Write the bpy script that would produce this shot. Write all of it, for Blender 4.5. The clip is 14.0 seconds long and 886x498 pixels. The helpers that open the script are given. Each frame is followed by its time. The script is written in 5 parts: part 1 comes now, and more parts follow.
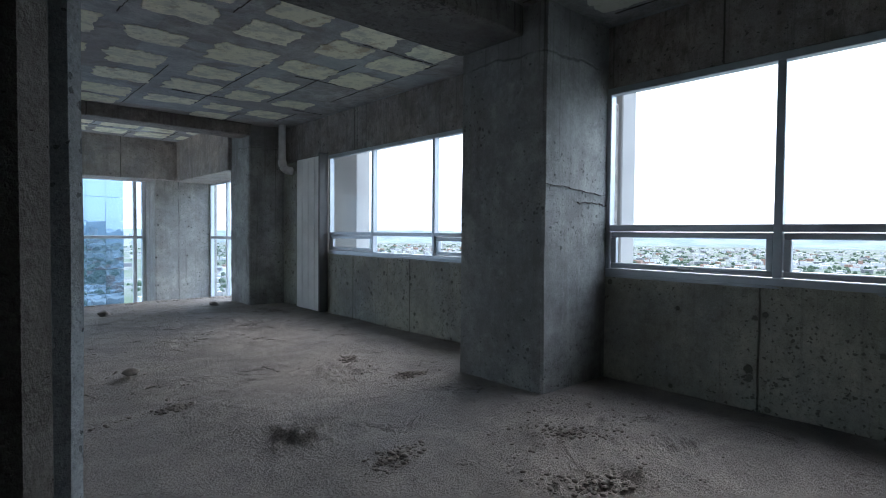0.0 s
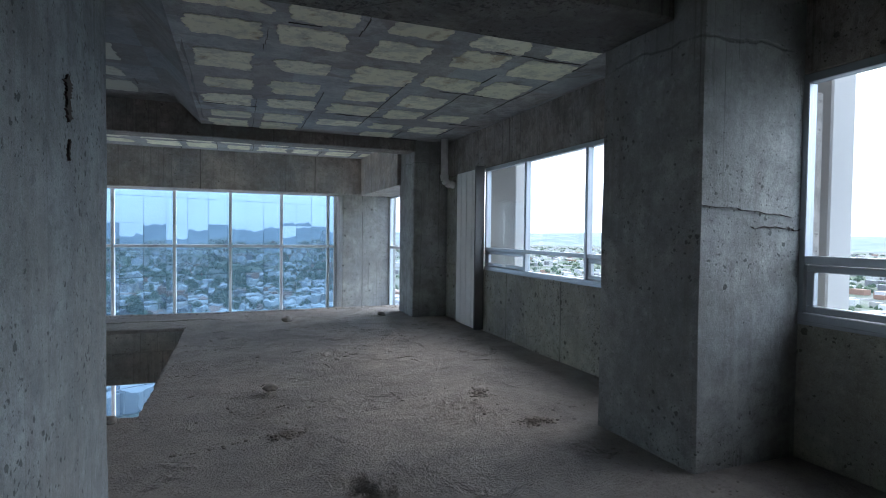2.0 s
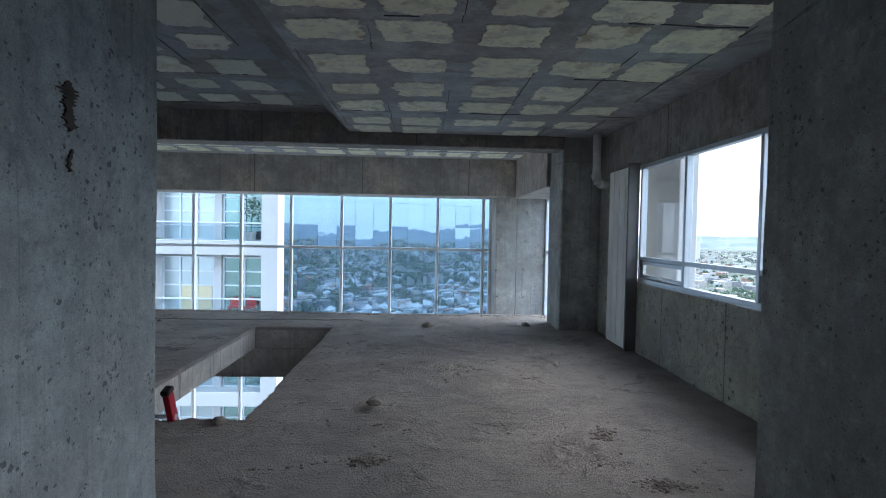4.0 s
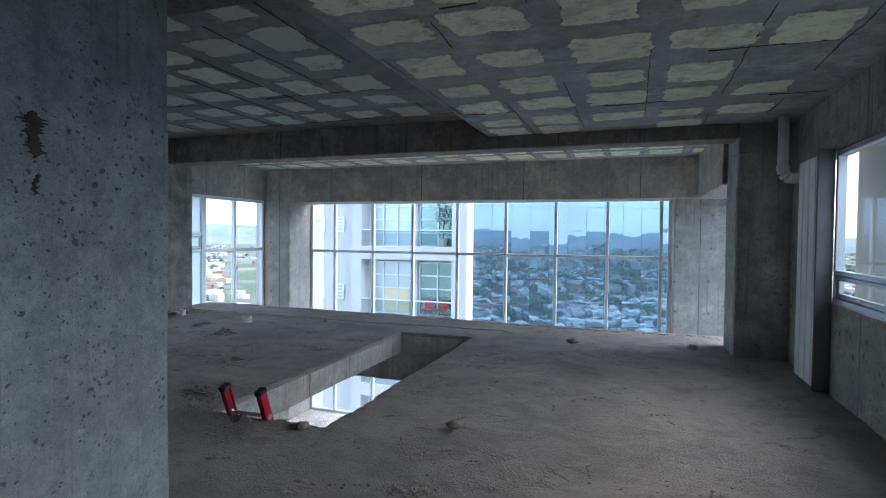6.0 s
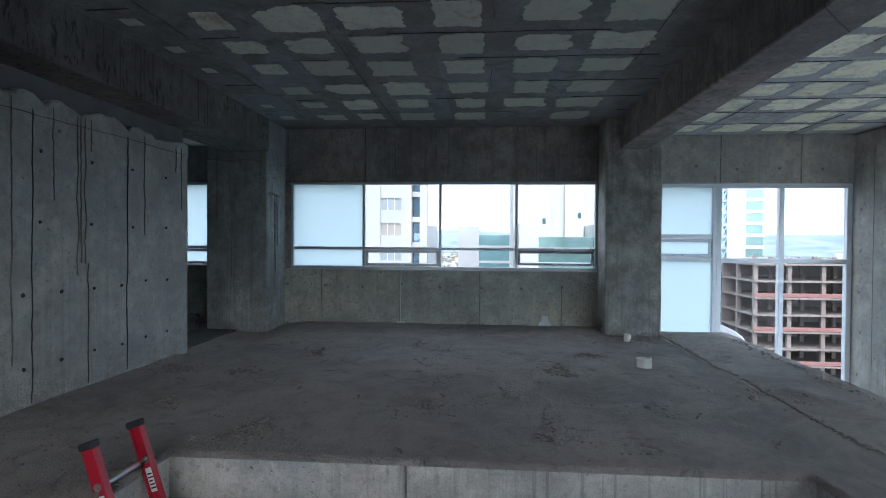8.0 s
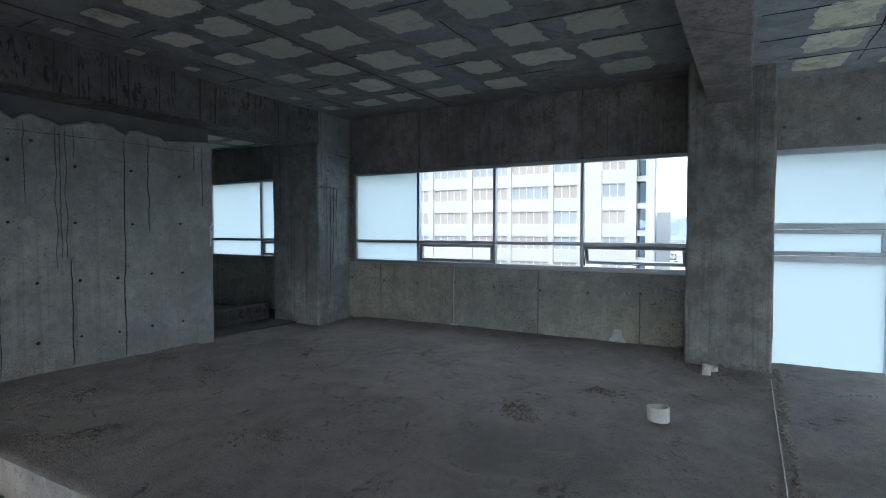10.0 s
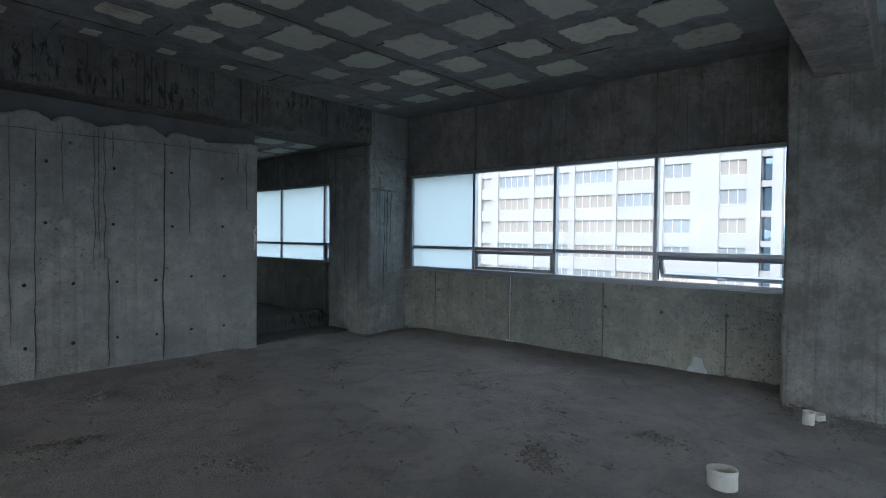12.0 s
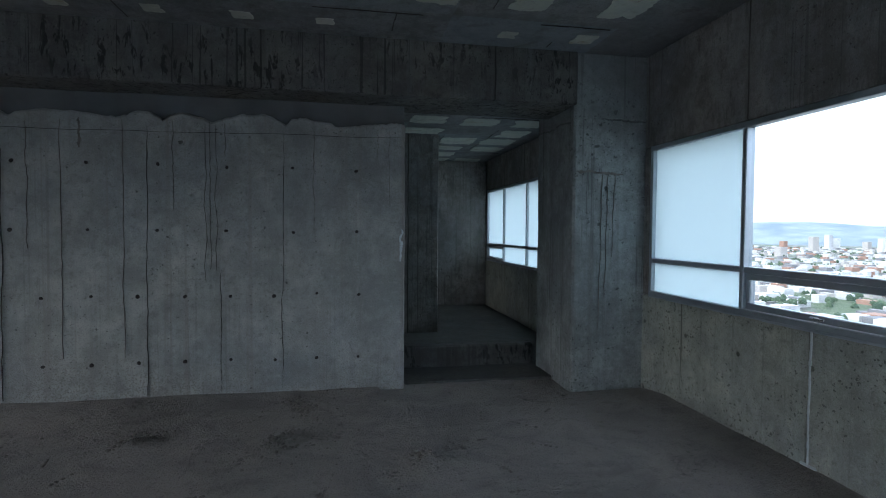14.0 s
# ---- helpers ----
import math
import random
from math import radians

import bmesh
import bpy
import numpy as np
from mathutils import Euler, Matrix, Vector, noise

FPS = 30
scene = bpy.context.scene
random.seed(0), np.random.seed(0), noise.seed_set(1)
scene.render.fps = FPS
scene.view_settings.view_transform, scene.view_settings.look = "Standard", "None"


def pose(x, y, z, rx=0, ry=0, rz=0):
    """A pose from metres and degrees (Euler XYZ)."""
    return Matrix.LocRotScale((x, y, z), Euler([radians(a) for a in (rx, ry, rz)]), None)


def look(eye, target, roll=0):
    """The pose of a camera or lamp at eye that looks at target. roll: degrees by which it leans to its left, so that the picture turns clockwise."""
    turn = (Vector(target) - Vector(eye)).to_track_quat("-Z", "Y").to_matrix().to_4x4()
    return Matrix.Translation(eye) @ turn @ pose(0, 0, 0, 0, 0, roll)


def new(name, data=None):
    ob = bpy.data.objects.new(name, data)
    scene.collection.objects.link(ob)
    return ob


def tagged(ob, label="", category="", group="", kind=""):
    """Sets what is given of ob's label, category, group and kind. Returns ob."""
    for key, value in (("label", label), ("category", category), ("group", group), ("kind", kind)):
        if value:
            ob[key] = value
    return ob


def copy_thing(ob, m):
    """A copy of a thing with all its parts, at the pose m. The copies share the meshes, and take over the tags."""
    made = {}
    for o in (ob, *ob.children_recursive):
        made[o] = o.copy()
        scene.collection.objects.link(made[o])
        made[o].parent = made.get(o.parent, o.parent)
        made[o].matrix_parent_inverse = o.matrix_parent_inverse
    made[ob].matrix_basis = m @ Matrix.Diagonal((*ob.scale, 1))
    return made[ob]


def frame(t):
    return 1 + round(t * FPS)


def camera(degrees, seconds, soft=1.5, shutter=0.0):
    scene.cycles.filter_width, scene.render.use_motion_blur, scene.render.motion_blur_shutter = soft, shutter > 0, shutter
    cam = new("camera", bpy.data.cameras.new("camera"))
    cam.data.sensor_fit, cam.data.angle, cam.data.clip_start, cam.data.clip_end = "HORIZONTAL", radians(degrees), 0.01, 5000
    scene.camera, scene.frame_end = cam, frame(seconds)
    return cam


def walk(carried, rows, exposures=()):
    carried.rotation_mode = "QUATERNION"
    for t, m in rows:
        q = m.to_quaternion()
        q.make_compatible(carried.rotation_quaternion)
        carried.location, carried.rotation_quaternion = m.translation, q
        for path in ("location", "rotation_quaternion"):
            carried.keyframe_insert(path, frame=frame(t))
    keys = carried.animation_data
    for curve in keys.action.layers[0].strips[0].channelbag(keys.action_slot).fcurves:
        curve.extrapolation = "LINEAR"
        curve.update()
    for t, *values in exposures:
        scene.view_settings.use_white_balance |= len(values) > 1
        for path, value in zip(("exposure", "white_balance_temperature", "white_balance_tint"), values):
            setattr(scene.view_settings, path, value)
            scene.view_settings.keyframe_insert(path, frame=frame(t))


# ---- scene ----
cam = camera(79.0, 14.0, 1.0)
METRES, EYE, TILT, LEAN, TURN = 16.8, 1.3, 0.0, 0.0, -44.4
PATH = [
    (0, (0.159, 0.292, 1.223), (1.488, 1.786, 1.163), 0.5),
    (0.2, (0.292, 0.335, 1.191), (1.497, 1.93, 1.143), 0.7),
    (0.5, (0.375, 0.359, 1.215), (1.502, 2.01, 1.162), 0.6),
    (1, (0.539, 0.376, 1.254), (1.532, 2.111, 1.202), 0.6),
    (1.5, (0.697, 0.391, 1.339), (1.557, 2.195, 1.285), 0.7),
    (2, (0.873, 0.401, 1.414), (1.591, 2.267, 1.357), 0.7),
    (2.5, (1.047, 0.442, 1.443), (1.614, 2.359, 1.388), 0.7),
    (3, (1.245, 0.507, 1.468), (1.649, 2.465, 1.412), 0.7),
    (3.2, (1.328, 0.538, 1.47), (1.666, 2.508, 1.416), 0.7),
    (5.3, (2.024, 1.218, 1.497), (1.62, 3.175, 1.423), 1.1),
    (5.5, (2.177, 1.221, 1.501), (1.7, 3.162, 1.437), 0.9),
    (6, (2.421, 1.321, 1.526), (1.752, 3.205, 1.473), 0.6),
    (6.2, (2.598, 1.582, 1.504), (1.654, 3.345, 1.452), 0.2),
    (6.5, (2.822, 2.537, 1.534), (1.464, 4.004, 1.477), 0.4),
    (7, (2.819, 3.916, 1.542), (1.046, 4.839, 1.484), 0.4),
    (7.5, (2.779, 5.383, 1.539), (0.811, 5.733, 1.484), 0.4),
    (8, (2.42, 6.988, 1.394), (0.427, 6.831, 1.366), 0.4),
    (8.5, (1.717, 8.395, 1.455), (-0.196, 7.811, 1.414), 0.5),
    (10.8, (0.37, 9.422, 1.469), (-1.323, 8.359, 1.408), 0.4),
    (11, (0.288, 9.439, 1.464), (-1.383, 8.341, 1.41), 0.6),
    (11.5, (-0.011, 9.485, 1.474), (-1.608, 8.282, 1.417), 0.6),
    (12, (-0.319, 9.546, 1.443), (-1.835, 8.242, 1.395), 0.6),
    (12.5, (-0.677, 9.615, 1.455), (-2.092, 8.202, 1.402), 0.6),
    (13, (-0.973, 9.584, 1.438), (-2.298, 8.087, 1.39), 0.6),
    (13.2, (-1.064, 9.575, 1.459), (-2.354, 8.047, 1.401), 0.5),
    (13.5, (-2.034, 9.489, 1.5), (-2.978, 7.726, 1.436), 0.7),
    (14, (-3.353, 8.492, 1.55), (-3.72, 6.527, 1.48), 0.4),
]
walk(cam, [(t, look(eye, target, roll)) for t, eye, target, roll in PATH], [(0.0, 2.8, 6050, 12.0), (6.0, 2.8, 6050, 12.0), (8.5, 2.78, 6200, 12.0), (11.0, 2.74, 6350, 12.0), (14.0, 2.66, 6150, 12.0)])

# ---- world, sun, exposure ----
sky_world = bpy.data.worlds.new("overcast_sky")
scene.world = sky_world
sky_world.use_nodes = True
wn, wl = sky_world.node_tree.nodes, sky_world.node_tree.links
wn.clear()
w_out = wn.new("ShaderNodeOutputWorld")
w_bg = wn.new("ShaderNodeBackground")
w_sky = wn.new("ShaderNodeTexSky")
w_sky.sky_type = 'NISHITA'
w_sky.sun_disc = False
w_sky.sun_elevation = radians(42)
w_sky.sun_rotation = radians(80)
w_sky.dust_density = 4.0
w_sky.air_density = 1.2
w_coord = wn.new("ShaderNodeTexCoord")
w_map = wn.new("ShaderNodeMapping")
w_map.inputs["Scale"].default_value = (1.0, 1.0, 3.5)
w_noise = wn.new("ShaderNodeTexNoise")
w_noise.inputs["Scale"].default_value = 2.6
w_noise.inputs["Detail"].default_value = 6.0
w_ramp = wn.new("ShaderNodeMapRange")
w_ramp.inputs[1].default_value, w_ramp.inputs[2].default_value = 0.3, 0.7
w_ramp.inputs[3].default_value, w_ramp.inputs[4].default_value = 0.55, 0.95
w_mix = wn.new("ShaderNodeMix")
w_mix.data_type = 'RGBA'
w_mix.inputs[7].default_value = (5.3, 5.8, 6.5, 1)
w_bg.inputs["Strength"].default_value = 0.1
wl.new(w_coord.outputs["Generated"], w_map.inputs["Vector"])
wl.new(w_map.outputs["Vector"], w_noise.inputs["Vector"])
wl.new(w_noise.outputs["Fac"], w_ramp.inputs[0])
wl.new(w_ramp.outputs[0], w_mix.inputs[0])
wl.new(w_sky.outputs["Color"], w_mix.inputs[6])
wl.new(w_mix.outputs[2], w_bg.inputs["Color"])
wl.new(w_bg.outputs[0], w_out.inputs["Surface"])

sun_data = bpy.data.lights.new("sun", 'SUN')
sun_data.energy, sun_data.angle, sun_data.color = 0.6, radians(70), (1.0, 0.98, 0.96)
sun = new("sun", sun_data)
sun.matrix_world = look((110, 20, 98), (0, 0, 0))


# ---- materials ----
class Nodes:
    """A small wrapper to write node materials in few lines."""

    def __init__(self, name):
        self.mat = bpy.data.materials.new(name)
        self.mat.use_nodes = True
        self.tree = self.mat.node_tree
        self.tree.nodes.clear()
        self.out = self.tree.nodes.new("ShaderNodeOutputMaterial")
        self.coord = self.tree.nodes.new("ShaderNodeTexCoord").outputs["Object"]

    def put(self, kind, **values):
        n = self.tree.nodes.new(kind)
        for key, v in values.items():
            sock = n.inputs[int(key[1:])] if key[0] == "i" and key[1:].isdigit() else n.inputs[key.replace("_", " ")]
            if isinstance(v, bpy.types.NodeSocket):
                self.tree.links.new(v, sock)
            else:
                sock.default_value = v
        return n

    def math(self, op, a, b=0.0, c=0.0):
        n = self.put("ShaderNodeMath", i0=a, i1=b, i2=c)
        n.operation = op
        return n.outputs[0]

    def scaled(self, scale, shift=(0, 0, 0)):
        return self.put("ShaderNodeMapping", Vector=self.coord, Scale=scale, Location=shift).outputs[0]

    def noise(self, scale, detail=4.0, rough=0.55, vector=None, distort=0.0):
        n = self.put("ShaderNodeTexNoise", Vector=vector or self.coord, Scale=scale, Detail=detail, Roughness=rough, Distortion=distort)
        return n.outputs["Fac"]

    def ramp(self, value, a, b, lo=0.0, hi=1.0):
        return self.put("ShaderNodeMapRange", i0=value, i1=a, i2=b, i3=lo, i4=hi).outputs[0]

    def mix(self, fac, a, b, blend='MIX'):
        n = self.tree.nodes.new("ShaderNodeMix")
        n.data_type, n.blend_type = 'RGBA', blend
        for sock, v in ((n.inputs[0], fac), (n.inputs[6], a), (n.inputs[7], b)):
            if isinstance(v, bpy.types.NodeSocket):
                self.tree.links.new(v, sock)
            else:
                sock.default_value = v if sock == n.inputs[0] else (*v, 1)
        return n.outputs[2]

    def surface(self, color, rough=0.8, bump=None, strength=0.3, distance=0.01, metal=0.0, **more):
        p = self.put("ShaderNodeBsdfPrincipled", Roughness=rough, Metallic=metal, **more)
        if isinstance(color, bpy.types.NodeSocket):
            self.tree.links.new(color, p.inputs["Base Color"])
        else:
            p.inputs["Base Color"].default_value = (*color, 1)
        if bump is not None:
            b = self.put("ShaderNodeBump", Height=bump, Strength=strength, Distance=distance)
            self.tree.links.new(b.outputs[0], p.inputs["Normal"])
        self.tree.links.new(p.outputs[0], self.out.inputs["Surface"])
        return self.mat


def concrete(name, base, seam=1.22, seam_on=True, holes=1.0, streaks=0.5, stain=0.5, warm=(1.05, 0.99, 0.88), runs=0.0, ties=False, boards=False, joints=(), mud=False, seam_dark=0.85, panels=None):
    """Cast concrete: mottling, grain, bug holes, runs of water, tie holes and form seams."""
    m = Nodes(name)
    xyz = m.put("ShaderNodeSeparateXYZ", Vector=m.coord)
    along = m.math('ADD', xyz.outputs[0], xyz.outputs[1])
    tone = lambda k, w=warm: tuple(base * k * c for c in w)
    big = m.noise(0.8, 4, 0.55, distort=0.3)
    mid = m.noise(3.4, 10, 0.74)
    small = m.noise(15.0, 8, 0.72)
    fine = m.noise(70.0, 5, 0.78)
    grainy = m.noise(1.0, 6, 0.7, m.scaled((6.0, 6.0, 0.5), (9, 4, 6)), 0.2)
    col = m.mix(m.ramp(big, 0.36, 0.64), tone(0.74, (0.97, 1.0, 1.01)), tone(1.1))
    col = m.mix(m.ramp(grainy, 0.40, 0.60), m.mix(0.14, col, tone(0.55)), col)
    col = m.mix(m.ramp(mid, 0.40, 0.56), m.mix(stain, col, tone(0.45)), col)
    col = m.mix(m.ramp(mid, 0.56, 0.66, 0.0, 0.45), col, tone(1.35))
    col = m.mix(m.ramp(small, 0.46, 0.36, 0.0, 0.65), col, tone(0.48))
    col = m.mix(m.ramp(small, 0.57, 0.68, 0.0, 0.35), col, tone(1.4))
    col = m.mix(m.ramp(fine, 0.47, 0.34, 0.0, 0.6), col, tone(0.38))
    grit = m.noise(170.0, 3, 0.7)
    col = m.mix(m.ramp(grit, 0.45, 0.36, 0.0, 0.55), col, tone(0.4))
    col = m.mix(m.ramp(grit, 0.57, 0.66, 0.0, 0.3), col, tone(1.5))
    drip = m.noise(1.0, 6, 0.7, m.scaled((15.0, 15.0, 0.30)), 0.5)
    where = m.ramp(m.noise(0.8, 3, 0.5, m.scaled((1, 1, 0.7), (4, 1, 2))), 0.42, 0.56)
    col = m.mix(m.math('MULTIPLY', m.ramp(drip, 0.50, 0.60, 0.0, streaks), where), col, tone(0.40, (1.05, 0.93, 0.84)))
    thin = m.noise(1.0, 3, 0.6, m.scaled((24.0, 24.0, 0.26), (1, 5, 0)), 0.35)
    lines = m.math('MULTIPLY', m.ramp(thin, 0.595, 0.615, 0.0, min(1.0, streaks * 1.2)), m.ramp(m.noise(1.1, 2, 0.5, m.scaled((1, 1, 0.5), (8, 8, 0))), 0.46, 0.54))
    col = m.mix(lines, col, tone(0.17, (1.0, 0.95, 0.9)))
    pale = m.noise(1.0, 5, 0.65, m.scaled((5.0, 5.0, 0.35), (3, 7, 1)), 0.4)
    col = m.mix(m.ramp(pale, 0.57, 0.66, 0.0, 0.4 * streaks), col, tone(1.5, (0.98, 1.0, 1.0)))
    if runs:
        blots = m.noise(1.0, 5, 0.7, m.scaled((17.0, 17.0, 5.0), (2, 2, 2)), 0.5)
        zone = m.ramp(m.noise(1.6, 3, 0.6), 0.40, 0.55)
        col = m.mix(m.math('MULTIPLY', m.ramp(blots, 0.545, 0.59, 0.0, runs), zone), col, tone(0.1))
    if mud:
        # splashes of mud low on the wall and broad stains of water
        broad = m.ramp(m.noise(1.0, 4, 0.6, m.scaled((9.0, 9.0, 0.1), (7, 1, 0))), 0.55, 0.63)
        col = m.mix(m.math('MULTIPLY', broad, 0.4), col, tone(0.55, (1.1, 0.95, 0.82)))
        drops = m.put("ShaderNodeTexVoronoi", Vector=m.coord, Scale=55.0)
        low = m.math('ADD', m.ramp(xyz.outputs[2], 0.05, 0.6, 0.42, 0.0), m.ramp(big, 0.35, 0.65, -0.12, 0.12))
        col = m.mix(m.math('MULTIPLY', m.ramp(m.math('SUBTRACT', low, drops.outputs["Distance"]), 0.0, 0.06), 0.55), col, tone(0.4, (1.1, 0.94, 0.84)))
    height = m.math('ADD', m.math('MULTIPLY', fine, 0.35), m.math('ADD', m.math('MULTIPLY', mid, 0.6), m.math('MULTIPLY', small, 0.5)))
    wob = m.put("ShaderNodeTexNoise", Vector=m.coord, Scale=34.0, Detail=5.0).outputs["Color"]
    bent = m.put("ShaderNodeVectorMath", i0=m.coord, i1=m.put("ShaderNodeVectorMath", i0=wob, i1=(0.045, 0.045, 0.03)).outputs[0])
    spread = m.ramp(m.noise(1.3, 3, 0.6, m.scaled((1, 1, 1), (6, 2, 9))), 0.36, 0.56, 0.25, 1.0)
    scale_vec = bent.inputs[1].links[0].from_node
    scale_vec.operation = 'MULTIPLY'
    hole = None
    for size, share, reach in ((11.0, 0.87, 0.24), (24.0, 0.80, 0.34), (52.0, 0.66, 0.40)):
        pit = m.put("ShaderNodeTexVoronoi", Vector=bent.outputs[0], Scale=size)
        pick = m.put("ShaderNodeSeparateXYZ", Vector=pit.outputs["Color"])
        r = m.math('MULTIPLY', m.ramp(pick.outputs[0], share, 1.0, 0.0, reach * holes), spread)
        one = m.ramp(m.math('SUBTRACT', r, pit.outputs["Distance"]), 0.0, 0.05)
        hole = one if hole is None else m.math('MAXIMUM', hole, one)
    if ties:
        flat = m.put("ShaderNodeCombineXYZ", X=along, Y=xyz.outputs[2], Z=0.0).outputs[0]
        tie = m.put("ShaderNodeTexVoronoi", Vector=flat, Scale=1 / 0.64, Randomness=0.1)
        tie.voronoi_dimensions = '2D'
        dot = m.ramp(tie.outputs["Distance"], 0.032, 0.024)
        halo = m.ramp(tie.outputs["Distance"], 0.09, 0.03, 0.0, 0.3)
        col = m.mix(halo, col, tone(0.5))
        hole = m.math('MAXIMUM', hole, dot)
    col = m.mix(m.math('MULTIPLY', hole, 0.7), col, tone(0.14))
    height = m.math('SUBTRACT', height, m.math('MULTIPLY', hole, 0.9))
    bend = m.math('MULTIPLY', m.math('SUBTRACT', m.noise(3.0, 3), 0.5), 0.025)
    if seam_on:
        cell = m.math('FRACT', m.math('DIVIDE', m.math('ADD', along, bend), seam))
        off = m.math('ABSOLUTE', m.math('SUBTRACT', cell, 0.5))
        line = m.math('MULTIPLY', m.ramp(off, 0.009 / seam, 0.004 / seam), m.ramp(m.noise(1.7, 4), 0.36, 0.5))
        soil = m.math('MULTIPLY', m.ramp(off, 0.06 / seam, 0.0, 0.0, 0.52 * seam_dark), m.ramp(mid, 0.45, 0.6))
        col = m.mix(soil, col, tone(0.45))
        col = m.mix(m.math('MULTIPLY', line, seam_dark), col, tone(0.16))
        height = m.math('SUBTRACT', height, line)
    for z in joints:
        jag = m.math('MULTIPLY', m.math('SUBTRACT', m.noise(2.6, 6, 0.6), 0.5), 0.16)
        lift = m.math('SUBTRACT', m.math('ADD', xyz.outputs[2], jag), z)
        rim = m.math('MULTIPLY', m.ramp(m.math('ABSOLUTE', lift), 0.012, 0.004), m.ramp(m.noise(2.3, 3), 0.38, 0.5))
        col = m.mix(m.math('MULTIPLY', rim, 0.4), col, tone(0.15))
        col = m.mix(m.ramp(lift, 0.0, 0.03, 0.0, 0.4), col, tone(0.5))
        height = m.math('SUBTRACT', height, rim)
    if panels:
        # each formwork sheet left its own tone: bluish, brownish, paler or darker
        sheet = m.put("ShaderNodeCombineXYZ", X=m.math('FLOOR', m.math('DIVIDE', m.math('ADD', xyz.outputs[0], bend), panels[0])), Y=m.math('FLOOR', m.math('DIVIDE', m.math('ADD', xyz.outputs[1], bend), panels[1])), Z=1.5).outputs[0]
        shade = m.put("ShaderNodeTexWhiteNoise", Vector=sheet).outputs[0]
        col = m.mix(m.ramp(shade, 0.45, 1.0, 0.0, 0.5), col, tone(0.62, (1.06, 0.97, 0.94)))
        col = m.mix(m.ramp(shade, 0.45, 0.0, 0.0, 0.45), col, tone(1.05, (0.88, 1.0, 1.1)))
        smear = m.noise(2.2, 6, 0.66, m.scaled((1, 1, 1), (2, 6, 4)), 0.8)
        col = m.mix(m.ramp(smear, 0.54, 0.64, 0.0, 0.6), col, tone(0.42, (1.1, 0.95, 0.85)))
    if boards:
        strip = m.math('FLOOR', m.math('DIVIDE', m.math('ADD', along, bend), 0.31))
        rnd = m.put("ShaderNodeTexWhiteNoise", Vector=m.put("ShaderNodeCombineXYZ", X=strip, Y=0.0, Z=0.0).outputs[0])
        col = m.mix(m.ramp(rnd.outputs[0], 0.0, 1.0, 0.0, 0.22), col, tone(0.7))
    return m.surface(col, m.ramp(mid, 0.3, 0.7, 0.72, 0.95), height, 0.7, 0.014)


def plain(name, color, rough=0.5, metal=0.0, vary=0.12, scale=8.0):
    m = Nodes(name)
    n = m.noise(scale, 4, 0.6)
    col = m.mix(m.ramp(n, 0.3, 0.7), tuple(c * (1 - vary) for c in color), tuple(min(1.0, c * (1 + vary)) for c in color))
    return m.surface(col, m.ramp(n, 0.3, 0.7, rough * 0.85, min(1, rough * 1.15)), m.noise(scale * 12, 2), 0.06, 0.004, metal)


def clear_glass(name, tint, gloss=1.0):
    m = Nodes(name)
    dirt = m.ramp(m.noise(1.3, 5, 0.6), 0.45, 0.8, 1.0, 0.88)
    t = m.put("ShaderNodeBsdfTransparent", Color=m.mix(dirt, tuple(c * 0.85 for c in tint), tint))
    g = m.put("ShaderNodeBsdfGlossy", Color=(0.95, 0.97, 1.0, 1), Roughness=0.01)
    f = m.put("ShaderNodeLayerWeight", Blend=0.5)
    edge = m.math('POWER', f.outputs["Facing"], 5.0)
    s = m.put("ShaderNodeMixShader", i0=m.ramp(edge, 0.0, 1.0, 0.02 * gloss, 0.7 * gloss), i1=t.outputs[0], i2=g.outputs[0])
    m.tree.links.new(s.outputs[0], m.out.inputs["Surface"])
    return m.mat


def frosted_glass(name):
    m = Nodes(name)
    n = m.ramp(m.noise(1.2, 4, 0.55, m.scaled((1, 3, 0.4))), 0.3, 0.7, 0.86, 0.95)
    col = m.mix(n, (0.60, 0.69, 0.71), (0.67, 0.76, 0.78))
    t = m.put("ShaderNodeBsdfTranslucent", Color=col)
    d = m.put("ShaderNodeBsdfPrincipled", Base_Color=(0.75, 0.85, 0.88, 1), Roughness=0.25)
    s = m.put("ShaderNodeMixShader", i0=0.1, i1=t.outputs[0], i2=d.outputs[0])
    m.tree.links.new(s.outputs[0], m.out.inputs["Surface"])
    return m.mat


